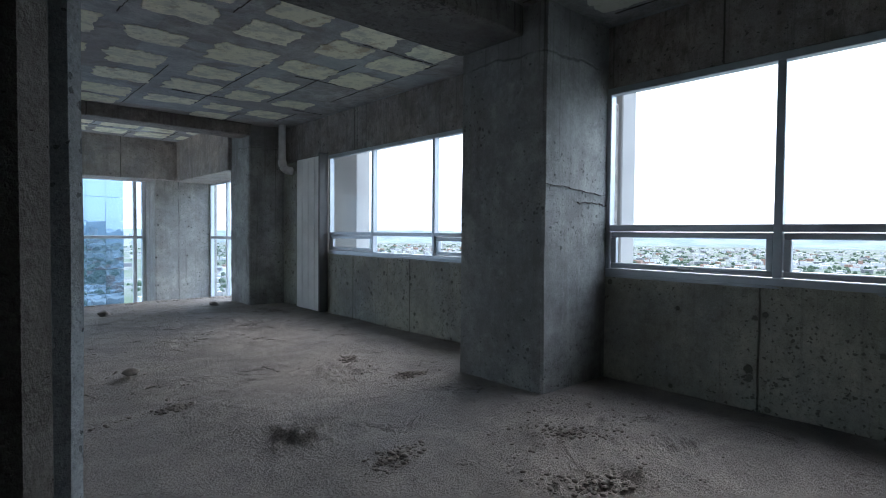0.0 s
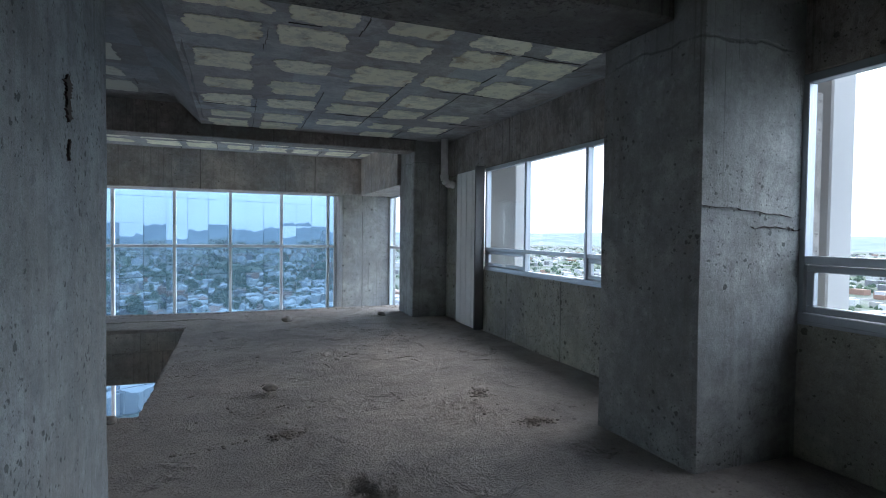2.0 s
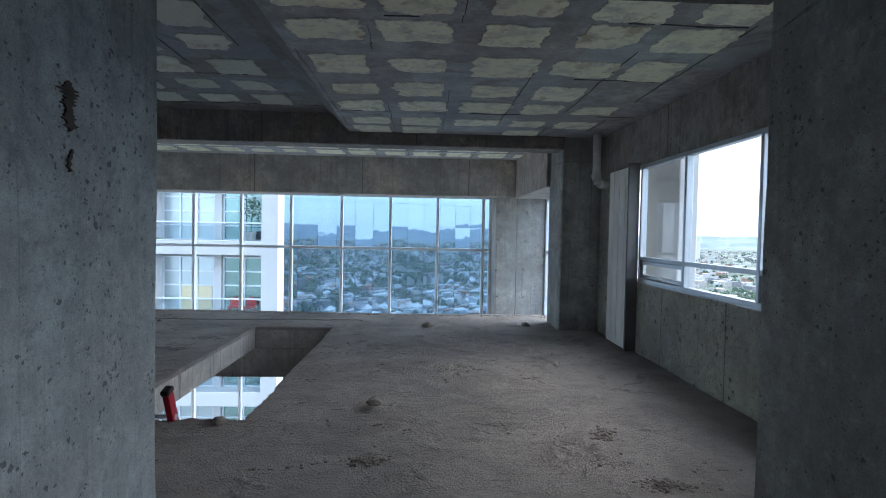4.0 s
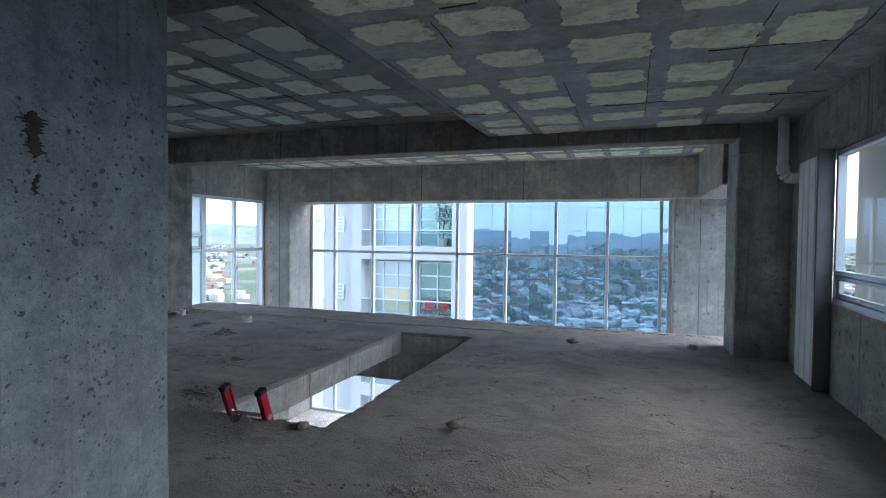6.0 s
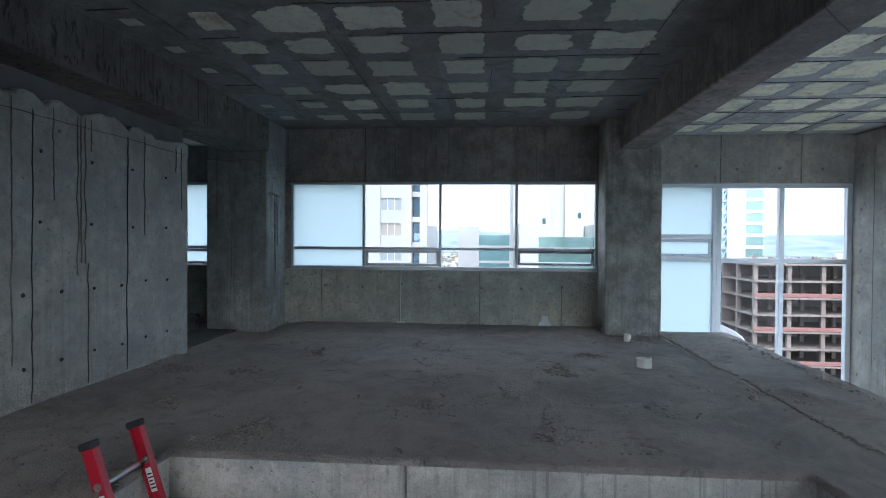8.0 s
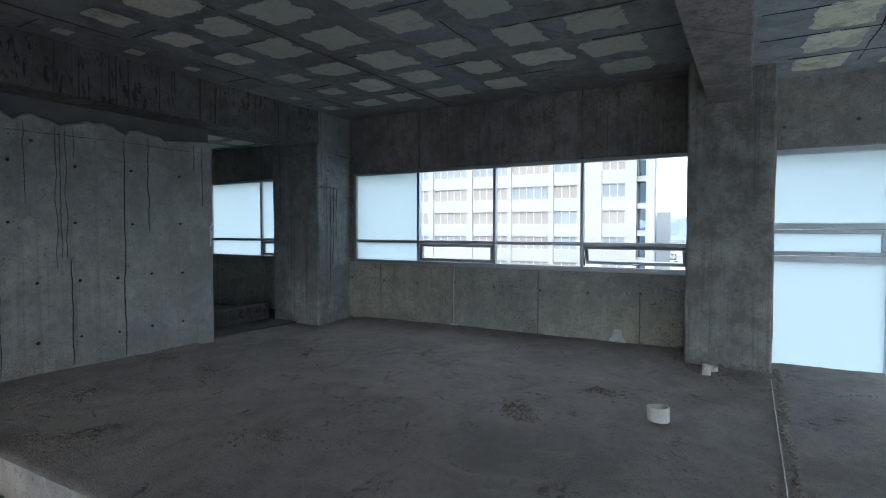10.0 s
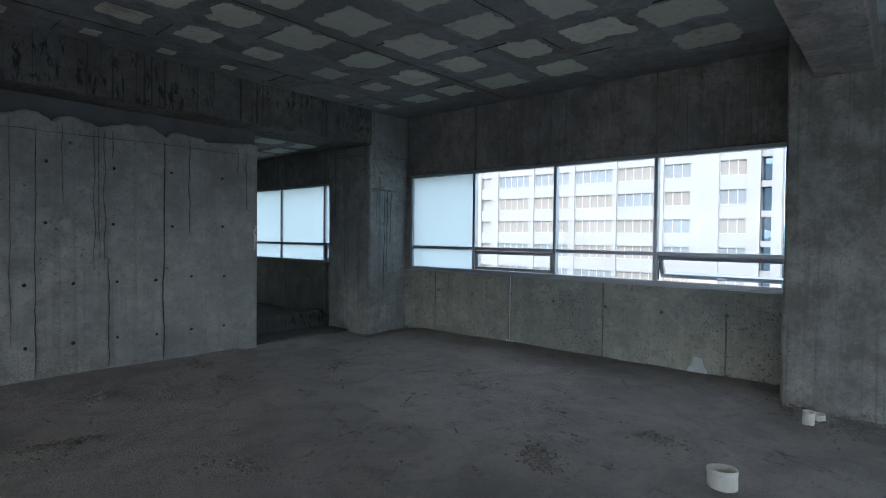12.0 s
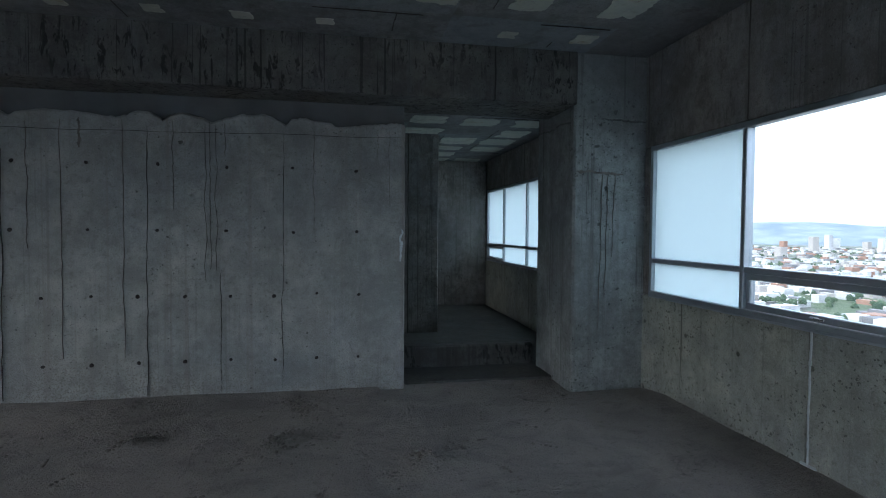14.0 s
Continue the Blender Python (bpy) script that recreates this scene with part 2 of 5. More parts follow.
def floor_material(name, base):
    """Rough, dusty screed with trowel swirls and lumps of mortar."""
    m = Nodes(name)
    tone = lambda k, w=(1.10, 0.98, 0.89): tuple(base * k * c for c in w)
    big = m.noise(0.5, 4, 0.55, distort=0.4)
    swirl = m.noise(1.6, 7, 0.62, distort=1.8)
    mid = m.noise(7.0, 9, 0.74)
    fine = m.noise(80.0, 5, 0.78)
    small = m.noise(20.0, 8, 0.75)
    col = m.mix(m.ramp(big, 0.36, 0.64), tone(0.78, (1.06, 0.98, 0.92)), tone(1.08))
    col = m.mix(m.ramp(swirl, 0.46, 0.60, 0.0, 0.4), col, tone(1.25))
    col = m.mix(m.ramp(swirl, 0.46, 0.36, 0.0, 0.4), col, tone(0.62))
    col = m.mix(m.ramp(mid, 0.46, 0.36, 0.0, 0.45), col, tone(0.5))
    col = m.mix(m.ramp(small, 0.44, 0.34, 0.0, 0.5), col, tone(0.45))
    col = m.mix(m.ramp(small, 0.58, 0.68, 0.0, 0.3), col, tone(1.35))
    col = m.mix(m.ramp(fine, 0.45, 0.33, 0.0, 0.5), col, tone(0.35))
    crumbs = m.put("ShaderNodeTexVoronoi", Vector=m.coord, Scale=48.0)
    grain = m.noise(24.0, 8, 0.78, distort=0.5)
    zone = m.ramp(m.noise(0.9, 4, 0.6, distort=0.5), 0.50, 0.66, 0.42, 1.0)
    # dry crusts: patches of broken, crumbled mortar and scraped furrows
    crust = m.ramp(m.noise(1.7, 6, 0.68, m.scaled((1, 1, 1), (3, 8, 0)), 0.7), 0.59, 0.67)
    broken = m.noise(11.0, 7, 0.72, distort=0.8)
    # hollows of the crusts are coloured dark, as shade would leave them
    col = m.mix(m.math('MULTIPLY', crust, m.ramp(broken, 0.52, 0.42, 0.0, 0.85)), col, tone(0.30, (1.08, 0.97, 0.86)))
    scrape = m.noise(1.0, 5, 0.65, m.scaled((2.2, 9.0, 1.0), (1, 2, 0)), 1.2)
    h = m.math('MULTIPLY', m.math('ADD', grain, m.math('MULTIPLY', m.ramp(crumbs.outputs["Distance"], 0.0, 0.6, 1.0, 0.0), 0.4)), zone)
    h = m.math('ADD', m.math('MULTIPLY', h, 1.3), m.math('ADD', m.math('MULTIPLY', fine, 0.55), m.math('MULTIPLY', swirl, 0.9)))
    h = m.math('ADD', h, m.math('ADD', m.math('MULTIPLY', m.math('MULTIPLY', crust, broken), 2.4), m.math('MULTIPLY', scrape, 0.8)))
    return m.surface(col, m.ramp(mid, 0.3, 0.7, 0.7, 0.95), h, 1.0, 0.034)


MAT_WALL = concrete("cast_concrete", 0.42, streaks=0.22, ties=True)
MAT_COLUMN = concrete("column_concrete", 0.42, joints=(2.6,), seam_on=False, holes=1.25, streaks=0.35, stain=0.75, warm=(0.98, 1.0, 0.95))
MAT_PITTED = concrete("pitted_concrete", 0.37, seam_on=False, holes=1.1, streaks=0.2, stain=0.6, warm=(0.86, 0.98, 1.05))
MAT_STAINED = concrete("weathered_column_concrete", 0.37, seam_on=False, holes=0.6, streaks=0.2, stain=0.9)
# jamb and back room floor: the shade they lie in is put into the colour
MAT_JAMB = concrete("shade_dark_concrete", 0.15, seam_on=False, streaks=0.3)
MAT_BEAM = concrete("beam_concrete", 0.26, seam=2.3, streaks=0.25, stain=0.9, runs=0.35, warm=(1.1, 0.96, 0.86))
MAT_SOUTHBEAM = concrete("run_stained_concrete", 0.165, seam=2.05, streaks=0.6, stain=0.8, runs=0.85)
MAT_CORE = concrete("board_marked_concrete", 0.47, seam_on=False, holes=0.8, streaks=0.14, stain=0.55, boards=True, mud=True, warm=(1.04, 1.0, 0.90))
MAT_SILLWALL = concrete("sill_wall_concrete", 0.47, seam=1.3, holes=1.5, streaks=0.14, ties=True, seam_dark=0.7, warm=(1.03, 1.02, 0.84))
MAT_SPANDREL = concrete("spandrel_concrete", 0.36, seam=2.45, streaks=0.3, stain=0.8, runs=0.3, warm=(1.06, 0.95, 0.86))
MAT_NORTHSPAN = concrete("north_spandrel_concrete", 0.43, seam=2.35, streaks=0.2, stain=0.65, warm=(1.10, 0.97, 0.86))
MAT_SLABEDGE = concrete("slab_edge_concrete", 0.56, seam=2.2, holes=0.9, streaks=0.3)
# one ceiling concrete in a lit and a shaded tone, window light in the colour
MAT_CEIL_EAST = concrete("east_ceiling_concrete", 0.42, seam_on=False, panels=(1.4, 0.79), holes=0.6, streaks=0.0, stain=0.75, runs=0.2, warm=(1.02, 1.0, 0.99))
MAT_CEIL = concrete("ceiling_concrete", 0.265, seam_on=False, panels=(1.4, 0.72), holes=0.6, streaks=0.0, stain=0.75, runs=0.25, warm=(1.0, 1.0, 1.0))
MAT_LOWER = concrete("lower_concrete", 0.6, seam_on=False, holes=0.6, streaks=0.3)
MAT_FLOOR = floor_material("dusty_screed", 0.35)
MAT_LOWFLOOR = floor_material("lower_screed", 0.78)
MAT_FRAME = plain("aluminium_frame", (0.46, 0.50, 0.54), 0.38, 0.75, 0.06)
MAT_FRAME_WHITE = plain("pale_frame", (0.66, 0.70, 0.74), 0.4, 0.3, 0.05)
MAT_GLASS = clear_glass("window_glass", (0.86, 0.90, 0.92))
MAT_GLASS_N = clear_glass("curtain_glass", (0.88, 0.95, 1.0))
MAT_FROST = frosted_glass("frosted_glass")
MAT_DARK = plain("dark_rubber", (0.02, 0.02, 0.022), 0.5)
MAT_RED = plain("red_fibreglass", (0.42, 0.012, 0.03), 0.35, 0.0, 0.15)
MAT_ALU = plain("bare_aluminium", (0.6, 0.61, 0.62), 0.3, 0.9)
MAT_LABEL = plain("white_label", (0.8, 0.8, 0.78), 0.5)
MAT_PVC = plain("white_pvc", (0.72, 0.69, 0.62), 0.45, 0.0, 0.15)
MAT_BOARD = plain("pale_board", (0.82, 0.81, 0.78), 0.7, 0.0, 0.12, 2.0)
# mortar toned below the screed, with the crumbs' small shadows in the colour
MAT_RUBBLE = plain("mortar_lumps", (0.25, 0.225, 0.20), 0.95, 0.0, 0.35, 30.0)
# grey lowered to carry the shadow that the south beam casts on the plaster
MAT_PLASTER = plain("grey_plaster", (0.15, 0.15, 0.148), 0.9, 0.0, 0.2, 3.0)
MAT_GREYPVC = plain("grey_pvc", (0.60, 0.60, 0.59), 0.5, 0.0, 0.15)
MAT_JOINT = plain("dirty_joint", (0.06, 0.05, 0.045), 0.95, 0.0, 0.4, 20.0)
MAT_RUN = plain("cement_water_run", (0.19, 0.168, 0.148), 0.9, 0.0, 0.4, 12.0)
MAT_PAINT = plain("white_splash", (0.62, 0.66, 0.66), 0.8, 0.0, 0.1, 14.0)


def filler_material(name, low, high):
    m = Nodes(name)
    isl = m.tree.nodes.new("ShaderNodeNewGeometry").outputs["Random Per Island"]
    n = m.noise(6.0, 6, 0.65)
    col = m.mix(isl, low, high)
    col = m.mix(m.ramp(n, 0.48, 0.62, 0.0, 0.6), col, (0.42, 0.43, 0.39))
    col = m.mix(m.ramp(m.noise(14.0, 8, 0.75), 0.46, 0.36, 0.0, 0.6), col, (0.34, 0.33, 0.27))
    col = m.mix(m.ramp(m.noise(2.6, 6, 0.7, distort=0.5), 0.58, 0.66, 0.0, 0.6), col, (0.30, 0.20, 0.10))
    return m.surface(col, 0.9, m.math('ADD', m.noise(50.0, 4), m.math('MULTIPLY', n, 2.0)), 0.5, 0.01)


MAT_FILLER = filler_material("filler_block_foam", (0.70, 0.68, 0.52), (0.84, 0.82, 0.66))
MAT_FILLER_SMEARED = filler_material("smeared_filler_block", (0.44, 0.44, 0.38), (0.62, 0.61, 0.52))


# ---- mesh helpers ----
def box(bm, x0, x1, y0, y1, z0, z1, bevel=0.0):
    made = bmesh.ops.create_cube(bm, size=1.0)["verts"]
    for v in made:
        v.co = Vector((x0 + (v.co.x + 0.5) * (x1 - x0), y0 + (v.co.y + 0.5) * (y1 - y0), z0 + (v.co.z + 0.5) * (z1 - z0)))
    if bevel:
        edges = list({e for v in made for e in v.link_edges})
        bmesh.ops.bevel(bm, geom=edges, offset=bevel, segments=1, affect='EDGES')


def rod(bm, a, b, r, sides=12, r2=None):
    a, b = Vector(a), Vector(b)
    turn = (b - a).to_track_quat("Z", "Y").to_matrix().to_4x4()
    bmesh.ops.create_cone(bm, cap_ends=True, segments=sides, radius1=r, radius2=r if r2 is None else r2, depth=(b - a).length, matrix=Matrix.Translation((a + b) / 2) @ turn)


def mesh_from(name, bm, material, smooth=False):
    me = bpy.data.meshes.new(name)
    bm.to_mesh(me)
    bm.free()
    me.materials.append(material)
    if smooth:
        for p in me.polygons:
            p.use_smooth = True
    return me


def part(name, bm, material, parent, label="", smooth=False):
    ob = new(name, mesh_from(name, bm, material, smooth))
    ob.parent = parent
    return tagged(ob, label)


def solid(name, boxes, material, label, category, kind="structure", bevel=0.012):
    bm = bmesh.new()
    for b in boxes:
        box(bm, *b, bevel)
    return tagged(new(name, mesh_from(name, bm, material)), label, category, kind=kind)


def roughened(ob, step=0.12, amount=0.006, seed=0.0):
    """Cuts the mesh finer and lets its faces wander a little, as formed concrete does."""
    bm = bmesh.new()
    bm.from_mesh(ob.data)
    for _ in range(7):
        long = [e for e in bm.edges if e.calc_length() > step * 2.2]
        if not long or len(bm.verts) > 26000:
            break
        bmesh.ops.subdivide_edges(bm, edges=long, cuts=1, use_grid_fill=True)
    for v in bm.verts:
        p = v.co * 2.2 + Vector((seed, seed, seed))
        q = v.co * 9.0 + Vector((seed, 3, seed))
        v.co += Vector((noise.noise(p), noise.noise(p + Vector((9, 1, 4))), noise.noise(p + Vector((2, 8, 5))))) * amount
        v.co += Vector((noise.noise(q), noise.noise(q + Vector((9, 1, 4))), noise.noise(q + Vector((2, 8, 5))))) * amount * 0.5
    bm.to_mesh(ob.data)
    bm.free()
    return ob


# ---- the plan, in metres ----
X_W, X_E, Y_S, Y_EDGE, Y_GLASS = -6.25, 4.25, -3.2, 10.55, 13.65
Z_CW, Z_CE, Z_CN, Z_LOW = 3.23, 2.96, 3.11, -3.2
HOLE = (-0.97, 0.18, 4.92, 8.98)
BEAM_Y0, BEAM_Y1, BEAM_Z = 8.95, 9.35, 2.775

# ---- floor slab with its opening ----
def steps(*stops):
    """Coordinates through the stops, about 3 cm apart."""
    out = [stops[0]]
    for a, b in zip(stops, stops[1:]):
        n = max(1, round((b - a) / 0.032))
        out += [a + (b - a) * i / n for i in range(1, n + 1)]
    return out


CRUSTS = [(-3.35, 7.79, 0.14), (-4.2, 8.25, 0.2), (2.6, 4.4, 0.4), (3.0, 2.3, 0.45), (2.5, 1.7, 0.5), (1.6, 3.2, 0.4), (-1.3, 5.3, 0.28), (1.15, 5.2, 0.16), (-0.45, 4.7, 0.3), (0.42, 6.4, 0.22), (-5.6, 9.4, 0.25),
          (-2.7, 9.9, 0.25), (-4.7, 6.1, 0.22), (-2.9, 4.5, 0.3), (-2.0, 6.5, 0.18), (1.9, 6.6, 0.22), (2.9, 7.4, 0.3), (-1.6, 3.75, 0.35), (-3.1, 3.65, 0.35), (-3.9, 5.0, 0.2), (0.9, 7.8, 0.2), (-1.9, 4.3, 0.25), (-2.5, 7.3, 0.2), (1.2, 9.9, 0.3)]


def floor_height(x, y):
    p = Vector((x, y, 0))
    h = 0.010 * noise.noise(p * 0.8) + 0.007 * noise.noise(p * 2.7 + Vector((5, 2, 0)))
    zone = max(0.0, noise.noise(p * 1.1 + Vector((7, 3, 0))) - 0.12)
    grit = abs(noise.noise(p * 17.0)) * abs(noise.noise(p * 5.0 + Vector((3, 3, 0))))
    near = 0.0
    for cx, cy, r in CRUSTS:
        d = ((x - cx) ** 2 + (y - cy) ** 2) / (r * r)
        if d < 4:
            near += math.exp(-1.6 * d)
    rough = abs(noise.noise(p * 13.0 + Vector((4, 4, 1)))) + 0.6 * abs(noise.noise(p * 29.0))
    # the screed rises to the west wall and to the foot of the core wall
    if x < -5.0 and y > 3.6:
        u = min(1.0, (-5.0 - x) / 1.2)
        h += 0.06 * u * u * (3 - 2 * u) * min(1.0, (y - 3.6) / 0.5) * min(1.0, max(0.0, (9.4 - y) / 0.8))
    if 3.3 < y < 4.4 and -3.7 < x < 0.3:
        h += 0.035 * math.exp(-(y - 3.33) / 0.25)
    return h + 0.05 * zone * abs(noise.noise(p * 7.5)) + 0.012 * zone + 0.02 * grit + 0.16 * near * rough * max(0.0, 0.35 + noise.noise(p * 4.0))


def floor_sheet():
    xs = steps(X_W - 0.02, HOLE[0], HOLE[1], X_E)
    ys = steps(Y_S, HOLE[2], HOLE[3], Y_EDGE)
    nx, ny = len(xs), len(ys)
    verts, faces, used = [], [], set()
    for j, y in enumerate(ys):
        for i, x in enumerate(xs):
            ragged = 0.016 * noise.noise(Vector((x * 5, y * 5, 3)))
            dx = dy = 0.0
            lift = 0.0
            in_y, in_x = HOLE[2] - 0.001 <= y <= HOLE[3] + 0.001, HOLE[0] - 0.001 <= x <= HOLE[1] + 0.001
            if in_y and abs(x - HOLE[1]) < 0.001:
                dx = abs(ragged) * 2.2
                lift = 0.012
            if in_y and abs(x - HOLE[0]) < 0.001:
                dx = -abs(ragged) * 0.5
            if in_x and abs(y - HOLE[2]) < 0.001:
                dy, lift = -abs(ragged) * 2.5, 0.015
            if j == ny - 1:
                dy = ragged * 2.0 - 0.03 * x
            verts.append((x + dx, y + dy, floor_height(x, y) + lift))
    for j in range(ny - 1):
        for i in range(nx - 1):
            cx, cy = (xs[i] + xs[i + 1]) / 2, (ys[j] + ys[j + 1]) / 2
            if HOLE[0] < cx < HOLE[1] and HOLE[2] < cy < HOLE[3]:
                continue
            a = j * nx + i
            faces.append((a, a + 1, a + nx + 1, a + nx))
            used.update(faces[-1])
    # a lip that turns down at the free edges
    count = {}
    for f in faces:
        for a, b in zip(f, f[1:] + f[:1]):
            count[(min(a, b), max(a, b))] = count.get((min(a, b), max(a, b)), 0) + 1
    low = {}
    for f in list(faces):
        for a, b in zip(f, f[1:] + f[:1]):
            if count[(min(a, b), max(a, b))] == 1:
                for v in (a, b):
                    if v not in low:
                        low[v] = len(verts)
                        verts.append((verts[v][0], verts[v][1], -0.045))
                faces.append((b, a, low[a], low[b]))
    me = bpy.data.meshes.new("floor")
    me.from_pydata(verts, [], faces)
    me.materials.append(MAT_FLOOR)
    for p in me.polygons:
        p.use_smooth = True
    return new("floor", me)


tagged(floor_sheet(), "rough dusty grey screed floor with trowel marks", "floor", kind="structure")
E_ = 0.02
slab = solid("floor_slab", [
    (X_W, HOLE[0] - E_, Y_S, 10.42, -0.33, -0.03),
    (HOLE[1] + E_ + 0.03, X_E, Y_S, 10.42, -0.33, -0.03),
    (HOLE[0] - E_, HOLE[1] + E_ + 0.03, Y_S, HOLE[2] - E_, -0.33, -0.03),
    (HOLE[0] - E_, HOLE[1] + E_ + 0.03, HOLE[3] + E_, 10.42, -0.33, -0.03),
    (X_W + 0.6, X_E - 0.6, HOLE[3] + 0.05, HOLE[3] + 0.55, -0.78, -0.30),
], MAT_SLABEDGE, "pale cast concrete slab with an oblong opening", "floor slab")
roughened(slab, 0.16, 0.006)

def column(name, x0, x1, y0, y1, z0, z1, label, seed, mat=None):
    return roughened(solid(name, [(x0, x1, y0, y1, z0, z1)], mat or MAT_COLUMN, label, "column", bevel=0.02), 0.14, 0.006, seed)


# ---- outer walls ----
roughened(solid("wall_west", [
    (X_W - 0.22, X_W, Y_S, 8.9, Z_LOW, 0.94),
], MAT_SILLWALL, "grey cast concrete sill wall with bug holes", "wall"), 0.2, 0.004, 1.0)
roughened(solid("wall_west_head", [
    (X_W - 0.22, X_W + 0.0, Y_S, 8.9, 2.36, Z_CW + 0.3),
    (X_W - 0.22, X_W - 0.003, 2.8, 3.78, 0.94, 2.36),
    (X_W - 0.22, X_W - 0.003, Y_S, -2.15, 0.94, 2.36),
], MAT_SPANDREL, "dark stained cast concrete spandrel", "wall"), 0.2, 0.005, 2.0)
roughened(solid("wall_west_spandrel", [
    (-6.72, -6.42, 9.5, 12.9, 2.345, Z_CN + 0.2),
], MAT_WALL, "cast concrete spandrel over tall window", "wall"), 0.2, 0.004, 3.0)
roughened(solid("wall_east", [
    (X_E, X_E + 0.22, Y_S, 9.2, Z_LOW, 0.91),
    (X_E, X_E + 0.22, 8.4, 9.2, 0.91, 2.37),
], MAT_SILLWALL, "grey cast concrete sill wall with dark streaks", "wall"), 0.2, 0.004, 4.0)
roughened(solid("wall_east_head", [
    (X_E, X_E + 0.22, 3.2, 9.2, 2.37, Z_CE + 0.3),
    (X_E, X_E + 0.22, Y_S, 3.2, 2.45, Z_CE + 0.3),
    # unseen stretch, closed to keep window light off the south-east floor
    (X_E, X_E + 0.22, Y_S, 0.2, 0.91, 2.45),
    (X_E + 0.003, X_E + 0.22, 2.82, 3.72, 0.91, 2.37),
], MAT_SPANDREL, "stained cast concrete spandrel", "wall"), 0.2, 0.004, 5.0)
roughened(solid("wall_north_spandrel", [
    (-6.40, 3.58, 12.75, 13.5, 2.29, Z_CN + 0.2),
], MAT_NORTHSPAN, "cast concrete spandrel beam over curtain wall", "wall"), 0.2, 0.004, 6.0)
solid("wall_south", [(X_W - 0.2, X_E + 0.2, Y_S - 0.2, Y_S, Z_LOW, 3.4)], MAT_WALL, "plain cast concrete wall", "wall")
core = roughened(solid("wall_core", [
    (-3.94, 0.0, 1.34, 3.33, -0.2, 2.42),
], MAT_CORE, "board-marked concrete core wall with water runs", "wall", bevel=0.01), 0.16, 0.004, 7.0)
column("column_core", 0.0, 0.305, 1.34, 3.334, -0.2, 3.0, "pitted bluish concrete end of the core wall", 17.0, MAT_PITTED)
# the shadow under the beam is painted in by this strip's dark plaster
solid("wall_core_head", [(-3.94, 0.0, 1.40, 3.27, 2.40, 3.0)], MAT_PLASTER, "plaster strip with the beam's shadow in its grey", "wall")
solid("wall_jamb", [(-1.6, 0.208, 0.78, 0.88, -0.02, 3.0)], MAT_JAMB, "concrete jamb coloured dark for its shade", "wall", bevel=0.02)

# ragged top edge of the core wall's cast face
def ragged_edge():
    bm = bmesh.new()
    n = 150
    rows = []
    for i in range(n + 1):
        x = -3.94 + i * 3.94 / n
        bay = ((x + 0.12) / 0.55 + 0.8 * noise.noise(Vector((x * 1.1, 5, 0)))) % 1
        dome = 1 - abs(2 * bay - 1) ** 2.5
        z = 2.50 + 0.10 * dome * (0.7 + 0.5 * noise.noise(Vector((x * 1.3, 7, 0)))) + 0.035 * noise.noise(Vector((x * 6.0, 1, 0))) + 0.016 * noise.noise(Vector((x * 23, 2, 0)))
        rows.append([bm.verts.new((x, y, h)) for y, h in ((3.331, 2.40), (3.336, z - 0.02), (3.325, z), (3.26, z + 0.01))])
    for a, b in zip(rows, rows[1:]):
        for k in range(3):
            bm.faces.new((a[k], b[k], b[k + 1], a[k + 1]))
    return tagged(new("trim", mesh_from("trim", bm, MAT_CORE)), "ragged top edge of cast concrete", "trim", kind="structure")


ragged_edge()

# ---- columns and piers ----
column("column_east", 3.395, X_E + 0.1, 2.80, 3.71, -0.2, 3.0, "pitted cast concrete column beside the window", 11.0)
column("column_northeast", 3.64, X_E + 0.1, 9.0, 9.8, Z_LOW, 3.1, "dark cast concrete column", 12.0)
column("column_northwest", -6.5, -5.69, 8.76, 9.57, Z_LOW, 3.3, "stained cast concrete column with pale runs", 13.0, MAT_STAINED)
column("column_southwest", -6.4, -5.51, 2.72, 3.68, -0.2, 3.3, "cast concrete pier at the wall corner", 14.0)
column("pier_northwest", -6.6, -5.70, 12.70, 13.75, Z_LOW, 3.1, "pale cast concrete corner pier", 15.0, MAT_WALL)
column("pier_northeast", 3.17, 4.45, 12.84, 13.75, Z_LOW, 3.1, "pale cast concrete corner pier", 16.0, MAT_WALL)

# ---- beams ----
roughened(solid("beam_north", [(-5.72, 3.66, BEAM_Y0, BEAM_Y1, BEAM_Z, Z_CW + 0.2)], MAT_BEAM, "long stained cast concrete beam", "beam"), 0.16, 0.006, 21.0)
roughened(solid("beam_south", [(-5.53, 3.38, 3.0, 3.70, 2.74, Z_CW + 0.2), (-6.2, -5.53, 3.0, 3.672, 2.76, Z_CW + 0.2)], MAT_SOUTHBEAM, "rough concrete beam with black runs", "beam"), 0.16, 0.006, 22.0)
roughened(solid("beam_northeast", [(3.57, X_E + 0.1, 9.75, 12.9, 2.27, Z_CN + 0.2)], MAT_NORTHSPAN, "cast concrete edge beam", "beam"), 0.16, 0.005, 23.0)

